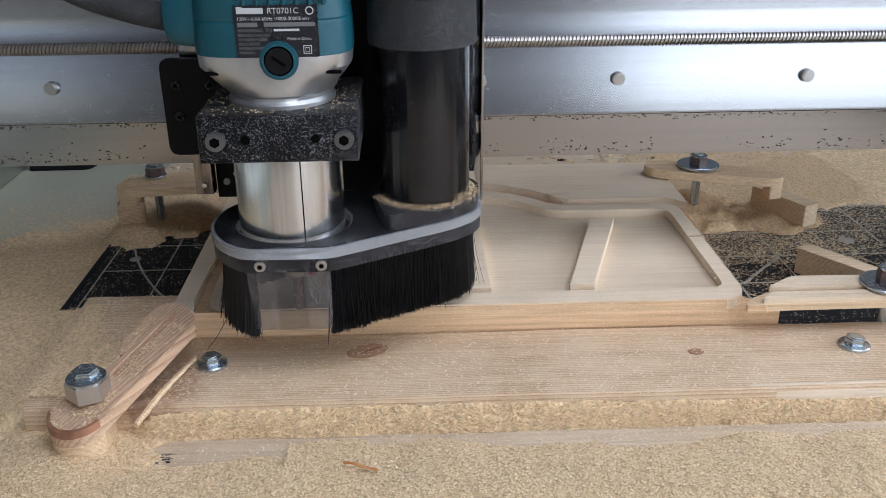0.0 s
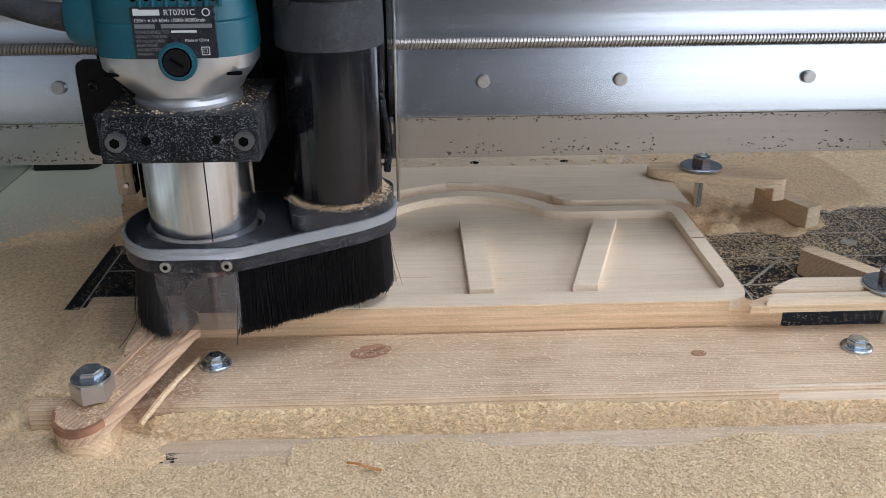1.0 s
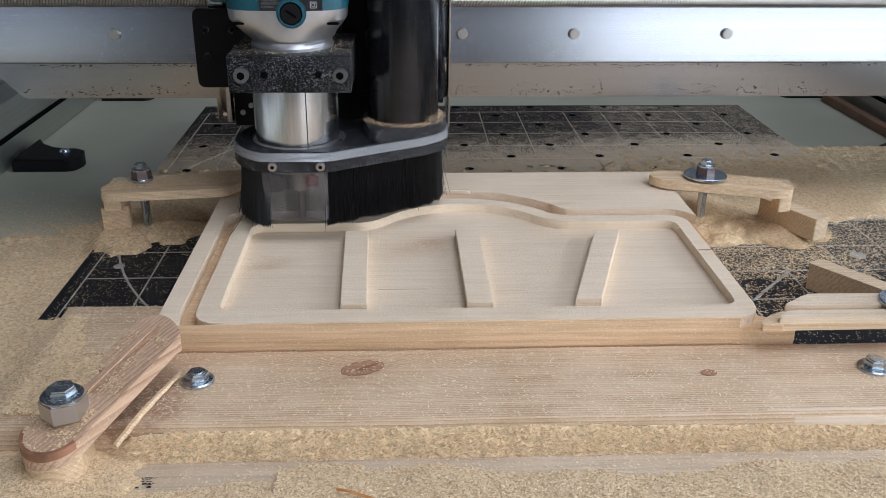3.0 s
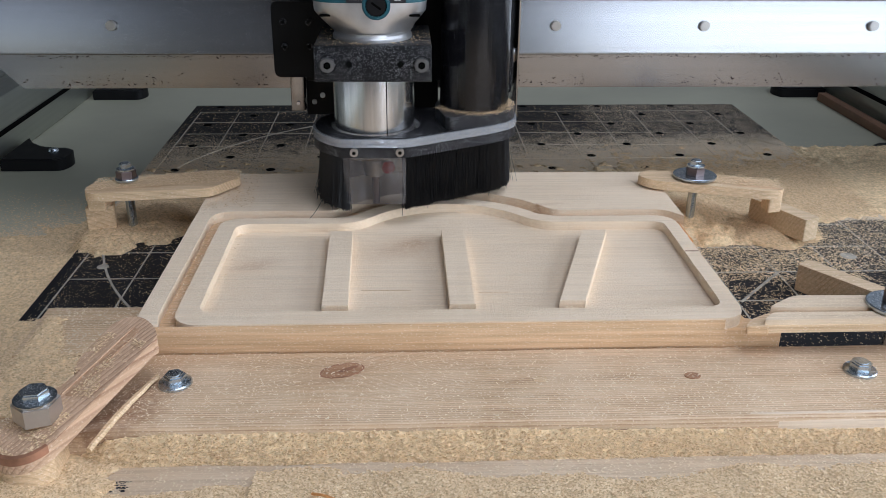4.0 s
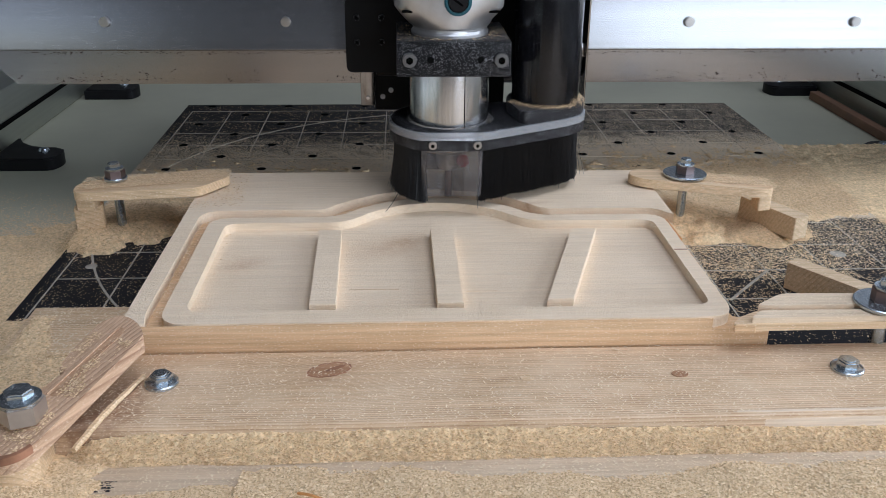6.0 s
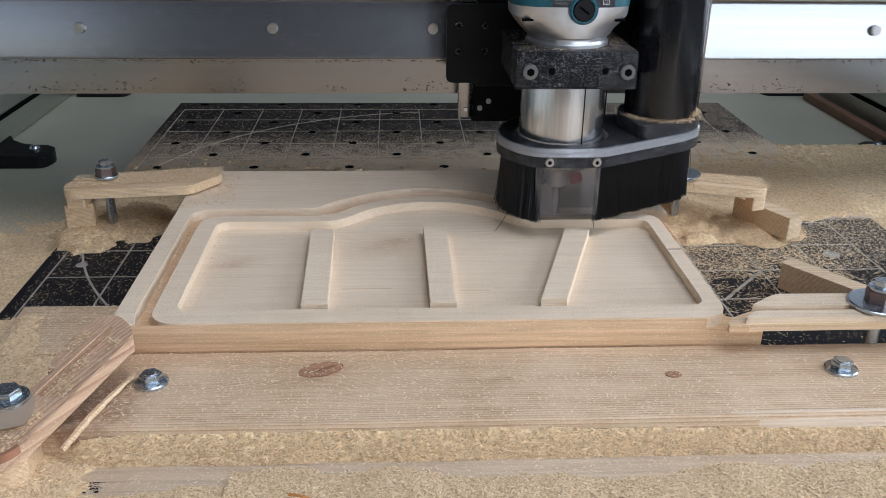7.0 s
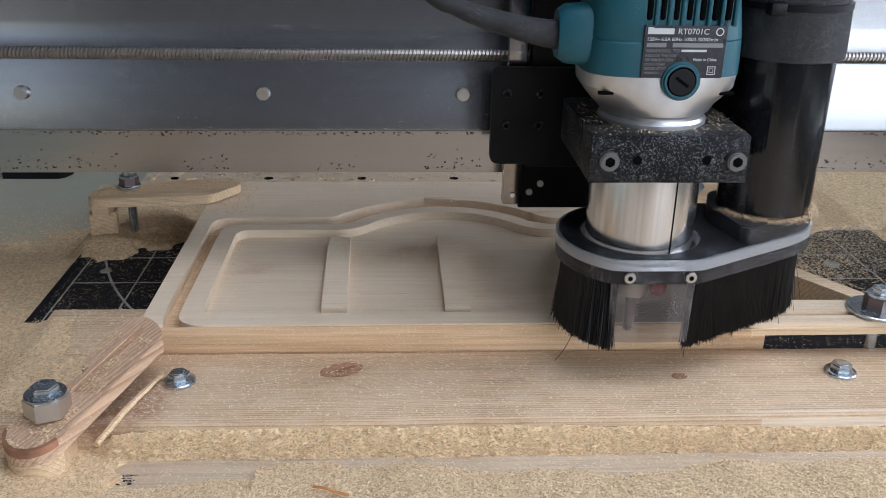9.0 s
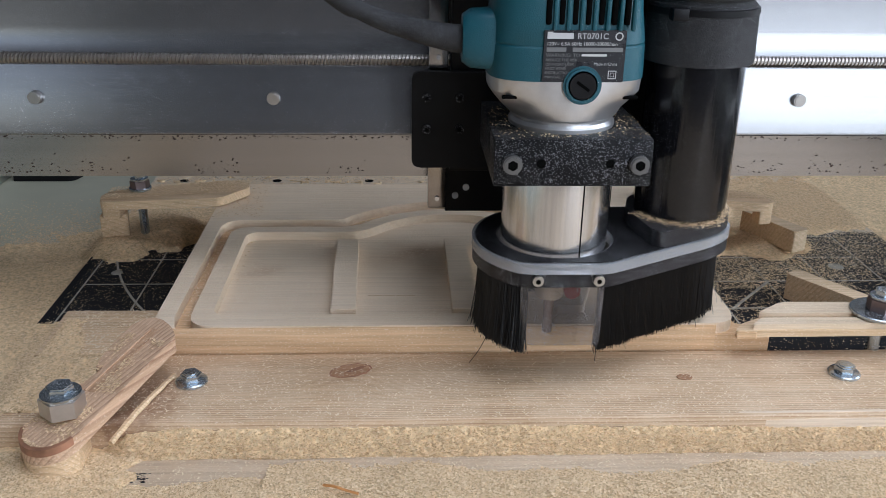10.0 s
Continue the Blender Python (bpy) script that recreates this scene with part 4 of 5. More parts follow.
CH = random.Random(11)
chip_v, chip_f = [], []
def chip(x, y, z, size, slim=1.0):  # sizes in plan units
    """A curled shaving: two bent facets."""
    a = CH.uniform(0, 6.283)
    w = size * CH.uniform(0.25, 0.5) * slim
    c, s = math.cos(a), math.sin(a)
    tilt = CH.uniform(-0.5, 0.5)
    k = len(chip_v)
    for u, h in ((-1, 0.0), (0, CH.uniform(0.15, 0.6)), (1, CH.uniform(-0.1, 0.5))):
        for v in (-1, 1):
            px, py = u * size, v * w
            chip_v.append(((x + c * px - s * py) * S, (y + s * px + c * py) * S, (z + 0.0002 + (h + tilt * v * .3 + .3) * w) * S))
    chip_f.append((k, k + 1, k + 3, k + 2))
    chip_f.append((k + 2, k + 3, k + 5, k + 4))

def scatter(n, x0, x1, y0, y1, zfun, size, keep=None, slim=1.0):
    for _ in range(n):
        x, y = CH.uniform(x0, x1), CH.uniform(y0, y1)
        if keep and CH.random() > keep(x, y):
            continue
        chip(x, y, zfun(x, y), size * CH.uniform(0.5, 1.5), slim)

on_dust = lambda x, y: max(dust_height(x, y), 0.0)
scatter(150000, -0.29, 0.36, -0.195, -0.1235, on_dust, 0.00042, lambda x, y: 1.0 if dust_height(x, y) > 0.001 else 0.07, 1.7)
scatter(52000, -0.46, -0.29, -0.20, 0.33, lambda x, y: max(dust_height(x, y), -0.02), 0.0005, lambda x, y: 1.0 if y < 0.16 else max(0.05, (0.33 - y) / 0.17), 1.5)
scatter(9000, 0.318, 0.47, -0.02, 0.42, lambda x, y: max(dust_height(x, y), -0.02), 0.00062, lambda x, y: max(0.08, min(1, (0.43 - x) / 0.08) * min(1, (0.40 - y) / 0.12)))
scatter(105000, -0.32, 0.318, 0.205, 0.56, on_dust, 0.00062, lambda x, y: max(0.14, min(1, (0.47 - y) / 0.15) ** 1.3) if y < 0.46 else 0.14)
scatter(34000, 0.122, 0.318, -0.03, 0.205, on_dust, 0.0009, lambda x, y: (0.9 + 0.8 * noise.noise((x * 40, y * 40, 2))) if y > 0.075 and x < .25 else ((0.30 + 0.3 * noise.noise((x * 40, y * 40, 2))) if y > .02 else 0.0), 0.5)
scatter(900, 0.122, 0.318, -0.05, 0.02, on_dust, 0.00045)
scatter(42000, 0.13, 0.32, 0.12, 0.42, on_dust, 0.0006, lambda x, y: 1.0 if dust_height(x, y) > 0 else .1)
for _ in range(26000):
    k, cx_ = CH.random() ** 0.8, CH.uniform(DRIFT_X0, 0.36)
    chip(cx_, *drift_point(cx_, k), 0.00044 * CH.uniform(.5, 1.5), 1.7)
scatter(12000, -0.33, -0.236, -0.112, 0.008, on_dust, 0.00046, lambda x, y: 1.0 if dust_height(x, y) > 0.004 else 0, 1.6)
scatter(9000, -0.345, -0.235, 0.12, 0.24, on_dust, 0.0008, lambda x, y: 1.0 if dust_height(x, y) > 0.002 else 0.05)
scatter(5000, -0.318, -0.23, 0.02, 0.20, on_dust, 0.0004, lambda x, y: 0.5)
scatter(2200, -0.225, -0.19, 0.0, 0.205, lambda x, y: 0.0363 if y > .13 else 0.0293, 0.0007, lambda x, y: 0.5)
scatter(9000, -0.311, -0.205, 0.143, 0.198, lambda x, y: 0.0446, 0.00055, lambda x, y: 1.0 if abs((y - .170) - (x + .26) * .18) < .014 else 0)
scatter(3000, 0.15, 0.210, 0.138, 0.180, lambda x, y: 0.0438, 0.00055, lambda x, y: 1.0 if abs(y - (.170 - (x - .15) * .28)) < .011 else 0)
def on_clamp(x, y):
    """Dust caught on the bar of the near clamp, clear of its groove and edges."""
    u, v = (x - HX) * 0.473 + (y - HY) * 0.881, (x - HX) * 0.881 - (y - HY) * 0.473
    half = math.sqrt(max(0.0, 0.0142 ** 2 - u * u)) if u < 0 else 0.0128
    if abs(v) > half or u > 0.066 or (u > 0.018 and -0.0066 < v < 0.0012):
        return 0.0
    return 1.0 if noise.noise((x * 75, y * 75, 9)) > -0.12 else 0.1
scatter(12000, -0.270, -0.203, -0.148, -0.05, lambda x, y: 0.0274 + 0.2475 * ((x - HX) * 0.473 + (y - HY) * 0.881), 0.0004, on_clamp, 1.5)
cm = bpy.data.meshes.new("wood_chips")
cm.from_pydata(chip_v, [], chip_f)
cm.materials.append(M_CHIP)
tagged(new("wood_chips", cm), "scattered pale wood chips and shavings", "wood chips", "", "stuff")
chip_v, chip_f = [], []
scatter(3000, -0.28, 0.36, -0.115, -0.049, lambda x, y: 0.0192, 0.0009, lambda x, y: 0.45 + 0.5 * noise.noise((x * 30, y * 30, 1)), 0.45)
scatter(3600, -0.223, 0.118, -0.04, 0.205, lambda x, y: 0.0298 if (-0.19 < x < 0.10 and -0.03 < y < 0.10) else 0.0362, 0.0008, None, 0.45)
scatter(15000, -0.28, 0.36, -0.115, -0.049, lambda x, y: 0.0192, 0.00042, lambda x, y: 0.35 + 0.4 * noise.noise((x * 30, y * 30, 1)))
scatter(13000, -0.223, 0.118, -0.04, 0.205, lambda x, y: 0.0298 if (-0.19 < x < 0.10 and -0.03 < y < 0.10) else 0.0362, 0.00042, lambda x, y: 0.6)
scatter(2200, 0.128, 0.26, -0.058, -0.036, lambda x, y: 0.0425 if y > -0.046 else 0.0418, 0.0003, lambda x, y: 0.0 if -0.0505 < y < -0.046 or y > -0.034 - max(0, .145 - x) * .8 else 0.8)
scatter(1800, -0.29, -0.23, -0.045, 0.01, lambda x, y: 0.0186, 0.0006, lambda x, y: 0.5)
scatter(5000, -0.28, 0.36, -0.145, -0.124, lambda x, y: 0.0014, 0.0005, lambda x, y: 0.7)
fm = bpy.data.meshes.new("dust_flecks")
fm.from_pydata(chip_v, [], chip_f)
fm.materials.append(M_FLK)
tagged(new("dust_flecks", fm), "fine pale dust flecks on the milled wood", "wood dust", "", "stuff")

# ---------------------------------------------------------------- gantry beam (moves along the bed)
gantry = thing("gantry_beam", "brushed aluminium gantry beam with ball screw and rivets", "gantry")
GX0, GX1 = -0.66, 0.95

def strip_x(profile, x0, x1, bm=None):
    """A profile of (y, z) points drawn along x."""
    bm = bm or bmesh.new()
    a = [bm.verts.new((x0, y, z)) for y, z in profile]
    b = [bm.verts.new((x1, y, z)) for y, z in profile]
    n = len(profile)
    for i in range(n):
        bm.faces.new((a[i], a[(i + 1) % n], b[(i + 1) % n], b[i]))
    bm.faces.new(a)
    bm.faces.new(b[::-1])
    return bm

face = [(0.1440, 0.1452), (0.1432, 0.1460), (0.1432, 0.1475), (0.1530, 0.1905), (0.1552, 0.1985), (0.1580, 0.2045),
        (0.1590, 0.2160), (0.1592, 0.2420), (0.1592, 0.36), (0.1900, 0.36), (0.1900, 0.1452)]
part("face_plate", strip_x(face, GX0, GX1), M_ALU, gantry, smooth=24)
lower = bmesh.new()
strip_x([(0.1462, 0.1146), (0.1462, 0.1449), (0.1850, 0.1449), (0.1850, 0.1146)], -0.43, GX1, lower)
for v in lower.verts:
    if v.co.x < -0.4 and v.co.z > 0.13:
        v.co.x -= 0.03
part("lower_rail", lower, M_ALU2, gantry, "speckled mill-finish lower rail", smooth=0)
prof = []
x = GX0
while x < GX1:
    prof += [(0.0040, x), (0.0040, x + 0.0009), (0.0030, x + 0.0014), (0.0030, x + 0.0020)]
    x += 0.0026
sc = lathe(prof, n=10)
sc.transform(Matrix.Translation((0, 0.1500, 0.1968)) @ Matrix.Rotation(radians(90), 4, 'Y'))
for v in sc.verts:
    v.co.x += 0.30 * (v.co.z - 0.1968)
part("ball_screw", sc, M_THREAD, gantry, "threaded steel ball screw")
for rx in (-0.345, -0.184, -0.0478, 0.0498, 0.1854, 0.342, 0.52):
    part("rivet", ycyl(rx, 0.1706, 0.1436, 0.1495, 0.0044, 18, 0.0008), M_SCREW, gantry, "steel rivet head")
SP = random.Random(5)
fl = bmesh.new()
for _ in range(900):
    px = SP.uniform(-0.43, 0.45)
    pz = 0.1166 + abs(SP.gauss(0, 0.006)) if SP.random() < .6 else 0.1440 - abs(SP.gauss(0, .0012))
    if pz > 0.144 or (noise.noise((px * 14, 0, 3)) < -0.05 and pz < .14):
        continue
    r = SP.uniform(0.0002, 0.0007)
    q = [fl.verts.new((px + r * 1.6 * math.cos(k) * SP.uniform(.6, 1.2), 0.14595, pz + r * math.sin(k) * SP.uniform(.6, 1.2))) for k in (0, 1.3, 2.5, 3.8, 5.1)]
    fl.faces.new(q)
tagged(part("resin_flecks", fl, M_FLECK, gantry, "dark brown resin flecks", smooth=0), kind="stuff")

# ---------------------------------------------------------------- carriage
carriage = thing("tool_carriage", "black metal tool carriage with linear rail", "carriage")
ear = rounded([(-0.0898, 0.1333), (0.03, 0.1333), (0.03, 0.1972), (-0.0898, 0.1972)], [.006, 0, 0, .006])
def xz_plate(pts, y0, y1, bev=0.0006):
    bm = prism(pts, 0, y1 - y0, bev)
    bm.transform(Matrix.Translation((0, y1, 0)) @ Matrix.Rotation(radians(90), 4, 'X'))
    return bm
part("side_plate", xz_plate(ear, 0.1060, 0.1120), M_BLACK, carriage)
for sx, sz in ((-0.0800, 0.1808), (-0.0800, 0.1600), (-0.0585, 0.1808), (-0.0585, 0.1600)):
    s = part("plate_screw", ycyl(sx, sz, 0.1035, 0.1065, 0.0029, 16, .0005), M_BLACKD, carriage)
    part("socket", ycyl(sx, sz, 0.1031, 0.1036, 0.0014, 6), M_HOLE, s)
bar_ = part("linear_rail", box(-0.0785, -0.0660, 0.116, 0.127, 0.1010, 0.36, 0.0008), M_ALU2, carriage, "aluminium linear rail")
for hz in (0.108, 0.205, 0.245, 0.285):
    part("rail_screw", ycyl(-0.0722, hz, 0.1150, 0.1165, 0.0016, 12), M_STEEL, bar_)
part("lower_plate", xz_plate([(-0.0660, 0.0945), (0.052, 0.0945), (0.052, 0.128), (-0.0660, 0.128)], 0.1275, 0.1330), M_BLACK, carriage)
# through-holes: flat white discs carry the brightness seen behind the plate
for hx, hz in ((-0.0515, 0.1125), (-0.0590, 0.1065)):
    part("lit_hole_disc", ycyl(hx, hz, 0.1262, 0.1278, 0.0023, 16), M_PRINT, carriage, "pale disc for light through a hole")
part("back_plate", box(-0.0640, 0.112, 0.1126, 0.1270, 0.1290, 0.37, 0.001), M_BLACK, carriage)
part("side_sheet", box(0.1165, 0.1182, 0.082, 0.142, 0.1050, 0.37, 0.0004), M_ALU2, carriage, "thin aluminium side sheet")
part("side_catch", box(0.1118, 0.1163, 0.088, 0.094, 0.150, 0.162, 0.0006), M_ALU2, carriage, "small metal catch")
part("drag_cable", sweep(smooth_line([(0.1105, 0.088, 0.125), (0.1120, 0.086, 0.150), (0.1085, 0.084, 0.175), (0.1090, 0.085, 0.21), (0.108, 0.088, 0.37)], 5), 0.0024, 8), M_BLACKD, carriage, "thin black cable")

# ---------------------------------------------------------------- dust shoe
shoe = thing("dust_shoe", "black dust shoe with bristle skirt and clear window", "dust shoe")
CX, CY = -0.0010, 0.0465
left_arc = [(CX + 0.0520 * math.cos(math.radians(a)), CY + 0.0520 * math.sin(math.radians(a))) for a in range(112, 244, 6)]
shoe_pts = [(-0.0205, 0.0008), (0.0235, 0.0008), (0.0995, 0.0425), (0.1165, 0.0600), (0.1165, 0.0860), (0.1040, 0.0985), (0.010, 0.0985)]
outline_s = rounded(shoe_pts, [0, .006, .012, .014, .014, .010, 0]) + left_arc

def star(points, cx, cy, n):
    """Where n rays from the middle meet the outline."""
    out = []
    for k in range(n):
        a = 2 * math.pi * k / n
        dx, dy = math.cos(a), math.sin(a)
        best = 0.0
        for (x0, y0), (x1, y1) in zip(points, points[1:] + points[:1]):
            ex, ey = x1 - x0, y1 - y0
            den = dx * ey - dy * ex
            if abs(den) < 1e-12:
                continue
            t = ((x0 - cx) * ey - (y0 - cy) * ex) / den
            u = ((x0 - cx) * dy - (y0 - cy) * dx) / den
            if t > 0 and -1e-6 <= u <= 1 + 1e-6:
                best = max(best, t)
        out.append((cx + dx * best, cy + dy * best))
    return out

def grown(pts, d):
    n, out = len(pts), []
    for i in range(n):
        a, b = Vector(pts[i - 1]), Vector(pts[(i + 1) % n])
        t = (b - a).normalized()
        out.append((pts[i][0] + t.y * d, pts[i][1] - t.x * d))
    return out

NS = 144
ring_o = star(outline_s, CX, CY, NS)
hole_ = [(CX - .001 + 0.0352 * math.cos(2 * math.pi * k / NS), CY - .0015 + 0.0352 * math.sin(2 * math.pi * k / NS)) for k in range(NS)]
part("clear_plate", ring_prism(ring_o, hole_, 0.1020, 0.1082), M_ACRYL, shoe, "frosted clear acrylic plate")
part("dust_film", ring_prism(grown(ring_o, -0.0022), [(CX - .001 + (x - CX + .001) * 1.03, CY - .0015 + (y - CY + .0015) * 1.03) for x, y in hole_], 0.10825, 0.1089), M_BLACKD, shoe, "dusty dark top face")
part("skirt_frame", ring_prism(grown(ring_o, -0.0006), hole_, 0.0935, 0.1017), M_BLACKT, shoe, "black skirt frame")
for sx in (-0.0178, 0.0178):
    s = part("skirt_screw", ycyl(sx, 0.0982, -0.0010, 0.0030, 0.0033, 18, .0005), M_SCREW, shoe, "bright socket screw")
    part("socket", ycyl(sx, 0.0982, -0.0012, -0.0009, 0.0016, 6), M_HOLE, s)
boss = rounded([(0.0460, 0.066), (0.0540, 0.0270), (0.0600, 0.0235), (0.1000, 0.0445), (0.1145, 0.0610), (0.1145, 0.0850), (0.100, 0.096), (0.055, 0.094)], [.01, .004, .004, .012, .014, .014, .01, .01])
part("tube_boss", prism(boss, 0.1091, 0.1195, 0.0008), M_BLACKT, shoe, "black tube socket")
TX, TY = 0.0795, 0.0620
part("suction_tube", lathe([(0.0283, 0.1194), (0.0283, 0.125), (0.0283, 0.2170), (0.0270, 0.2170)], TX, TY, 56), M_TUBE, shoe, "glossy black suction tube")
part("hose_cuff", lathe([(0.0292, 0.2148), (0.0322, 0.2153), (0.0326, 0.220), (0.0318, 0.2440), (0.0300, 0.2455)], TX, TY, 48), M_RUBBER, shoe, "dusty rubber hose cuff")
hose = []
z = 0.2450
while z < 0.37:
    hose += [(0.0285, z), (0.0305, z + 0.0015), (0.0305, z + 0.0035), (0.0285, z + 0.005)]
    z += 0.006
part("hose", lathe(hose, TX, TY, 40), M_RUBBER, shoe, "ribbed black hose")
tie = part("cable_tie", lathe([(0.0312, 0.2430), (0.0322, 0.2432), (0.0322, 0.2468), (0.0312, 0.2470)], TX, TY, 40), M_FOOT, shoe, "black cable tie")
part("tie_lock", box(TX - 0.0270, TX - 0.0180, TY - 0.0335, TY - 0.0245, 0.2415, 0.2485, .001), M_FOOT, tie)
ft = random.Random(8)
fluff = bmesh.new()
for _ in range(1700):
    a = ft.uniform(-2.9, 0.9)
    rr = 0.0283 + abs(ft.gauss(0, 0.0028))
    cx, cy, s = TX + rr * math.cos(a), TY + rr * math.sin(a), ft.uniform(.0003, .0007)
    cz = 0.1197 + ft.uniform(0, .004) * max(0, 1 - (rr - .0283) / .006) * (1.6 if a > -0.9 else .5)
    t1, t2 = ft.uniform(0, 6.28), ft.uniform(-.6, .6)
    vv = [fluff.verts.new((cx + s * math.cos(t1 + k * 2.1), cy + s * math.sin(t1 + k * 2.1), cz + s * t2 * (k - 1) + .0004)) for k in range(3)]
    fluff.faces.new(vv)
tagged(part("dust_collar", fluff, M_CHIP, shoe, "pale dust heaped round the tube", smooth=0), kind="stuff")

# bristles: tufts of fine black hair hanging from the frame
BR = random.Random(21)
def bristles(points, rows, count, splay, z_low):
    v, f = [], []
    seg = [(Vector(a), Vector(b)) for a, b in zip(points, points[1:])]
    lens = [(b - a).length for a, b in seg]
    total = sum(lens)
    for _ in range(count):
        d = BR.uniform(0, total)
        i = 0
        while d > lens[i] and i < len(lens) - 1:
            d -= lens[i]
            i += 1
        a, b = seg[i]
        t = (b - a).normalized()
        nrm = Vector((t.y, -t.x))
        p = a + t * d - nrm * (0.0012 + BR.uniform(0, rows))
        lean = nrm * BR.gauss(splay, 0.0011) + t * BR.gauss(0, 0.0013)
        zl = z_low + abs(BR.gauss(0, 0.0012)) + 0.0015 * noise.noise((p.x * 160, p.y * 160, 5))
        if BR.random() < 0.012:
            lean *= 2.6
        w = t * 0.00024
        mid = p + lean * 0.35
        end = p + lean
        k = len(v)
        for q, zz, s in ((p, 0.0945, 1.0), (mid, (0.0945 + zl) / 2, 1.0), (end, zl, 0.6)):
            v += [(q.x - w.x * s, q.y - w.y * s, zz), (q.x + w.x * s, q.y + w.y * s, zz), (q.x + nrm.x * .0003 * s, q.y + nrm.y * .0003 * s, zz)]
        for r in (0, 3):
            for j in range(3):
                f.append((k + r + j, k + r + (j + 1) % 3, k + r + 3 + (j + 1) % 3, k + r + 3 + j))
    me = bpy.data.meshes.new("bristle_skirt")
    me.from_pydata(v, [], f)
    me.materials.append(M_BRISTLE)
    ob = new("bristle_skirt", me)
    ob.parent = shoe
    return tagged(ob, "dense black bristles", "", "", "stuff")

right_run = resample(rounded([(0.0225, 0.0045), (0.0965, 0.0455), (0.1120, 0.0620), (0.1120, 0.0850), (0.1020, 0.0945), (0.0, 0.0945), (0.0, 0.09449)], [0, .012, .014, .014, .01, 0, 0]), 60)
right_run = [p for i, p in enumerate(right_run) if i < 46]
left_run = [(CX + 0.0480 * math.cos(math.radians(a)), CY + 0.0480 * math.sin(math.radians(a))) for a in range(90, 242, 6)]
bristles(right_run[:30], 0.0050, 5200, 0.0006, 0.0490)
bristles(left_run, 0.0045, 4200, 0.0022, 0.0488)
for pts_, nm in ((left_run, "bristle_core"), (right_run[:30], "bristle_core")):
    core = bmesh.new()
    inner_ = [(p[0] + (CX + .02 - p[0]) * .07, p[1] + (CY - p[1]) * .07) for p in pts_]
    a_ = [core.verts.new((x, y, 0.0940)) for x, y in inner_]
    b_2 = [core.verts.new((x, y, 0.0545)) for x, y in inner_]
    for i in range(len(inner_) - 1):
        core.faces.new((a_[i], a_[i + 1], b_2[i + 1], b_2[i]))
    bmesh.ops.solidify(core, geom=core.faces[:], thickness=0.002)
    part(nm, core, M_BRISTLE, shoe, "packed inner bristles")
for lp in (((-0.0445, 0.0150, 0.0560), (-0.0500, 0.0110, 0.0470), (-0.0560, 0.0080, 0.0400)), ((0.0205, 0.0035, 0.0700), (0.0195, 0.0005, 0.0560), (0.0190, -0.0010, 0.0460))):
    part("stray_bristle", sweep(smooth_line(lp, 4), 0.00022, 5), M_BRISTLE, shoe)
win = bmesh.new()
ws = [(-0.0270, 0.0062), (-0.0215, 0.0036), (-0.010, 0.0030), (0.008, 0.0030), (0.0200, 0.0034), (0.0225, 0.0050)]
wa = [win.verts.new((x, y, 0.0938)) for x, y in ws]
wb = [win.verts.new((x * .97, y, 0.0545)) for x, y in ws]
for i in range(len(ws) - 1):
    win.faces.new((wa[i], wa[i + 1], wb[i + 1], wb[i]))
bmesh.ops.solidify(win, geom=win.faces[:], thickness=0.0008)
part("clear_window", win, M_FILM, shoe, "dusty clear plastic window")

# ---------------------------------------------------------------- router in its mount
router = thing("trim_router", "teal and silver trim router in a black clamp mount", "router")
AX, AY = -0.0028, 0.0450

def loft(levels, n=56):
    """Rounded-square sections: z, half width, half depth, power, centre x, centre y."""
    bm = bmesh.new()
    rings = []
    for z, hx, hy, p, cx, cy in levels:
        ring = []
        for k in range(n):
            a = 2 * math.pi * k / n
            c, s = math.cos(a), math.sin(a)
            ring.append(bm.verts.new((cx + hx * math.copysign(abs(c) ** (2 / p), c), cy + hy * math.copysign(abs(s) ** (2 / p), s), z)))
        rings.append(ring)
    for a, b in zip(rings, rings[1:]):
        for i in range(n):
            bm.faces.new((a[i], a[(i + 1) % n], b[(i + 1) % n], b[i]))
    bm.faces.new(rings[0][::-1])
    bm.faces.new(rings[-1])
    return bm

part("steel_collar", lathe([(0.020, 0.0885), (0.0305, 0.0885), (0.0325, 0.0905), (0.0325, 0.1560), (0.0310, 0.1700)], AX, AY, 72), M_STEEL, router, "polished steel router body")
part("seam", box(AX + 0.0105, AX + 0.0111, AY - 0.0310, AY - 0.0305, 0.091, 0.155), M_HOLE, router, smooth=0)
part("collet", lathe([(0.004, 0.066), (0.0085, 0.068), (0.0105, 0.074), (0.0105, 0.0815), (0.014, 0.082), (0.014, 0.0890)], AX, AY, 24), M_NUT, router, "steel collet nut")
part("milling_bit", lathe([(0.0025, 0.042), (0.0031, 0.0425), (0.0031, 0.067)], AX, AY, 14), M_OXIDE, router, "steel milling bit")
part("collet_mark", ycyl(AX + 0.011, 0.0790, AY - 0.0190, AY - 0.0150, 0.0052, 20, .0006), M_RED, router, "red round collet mark")

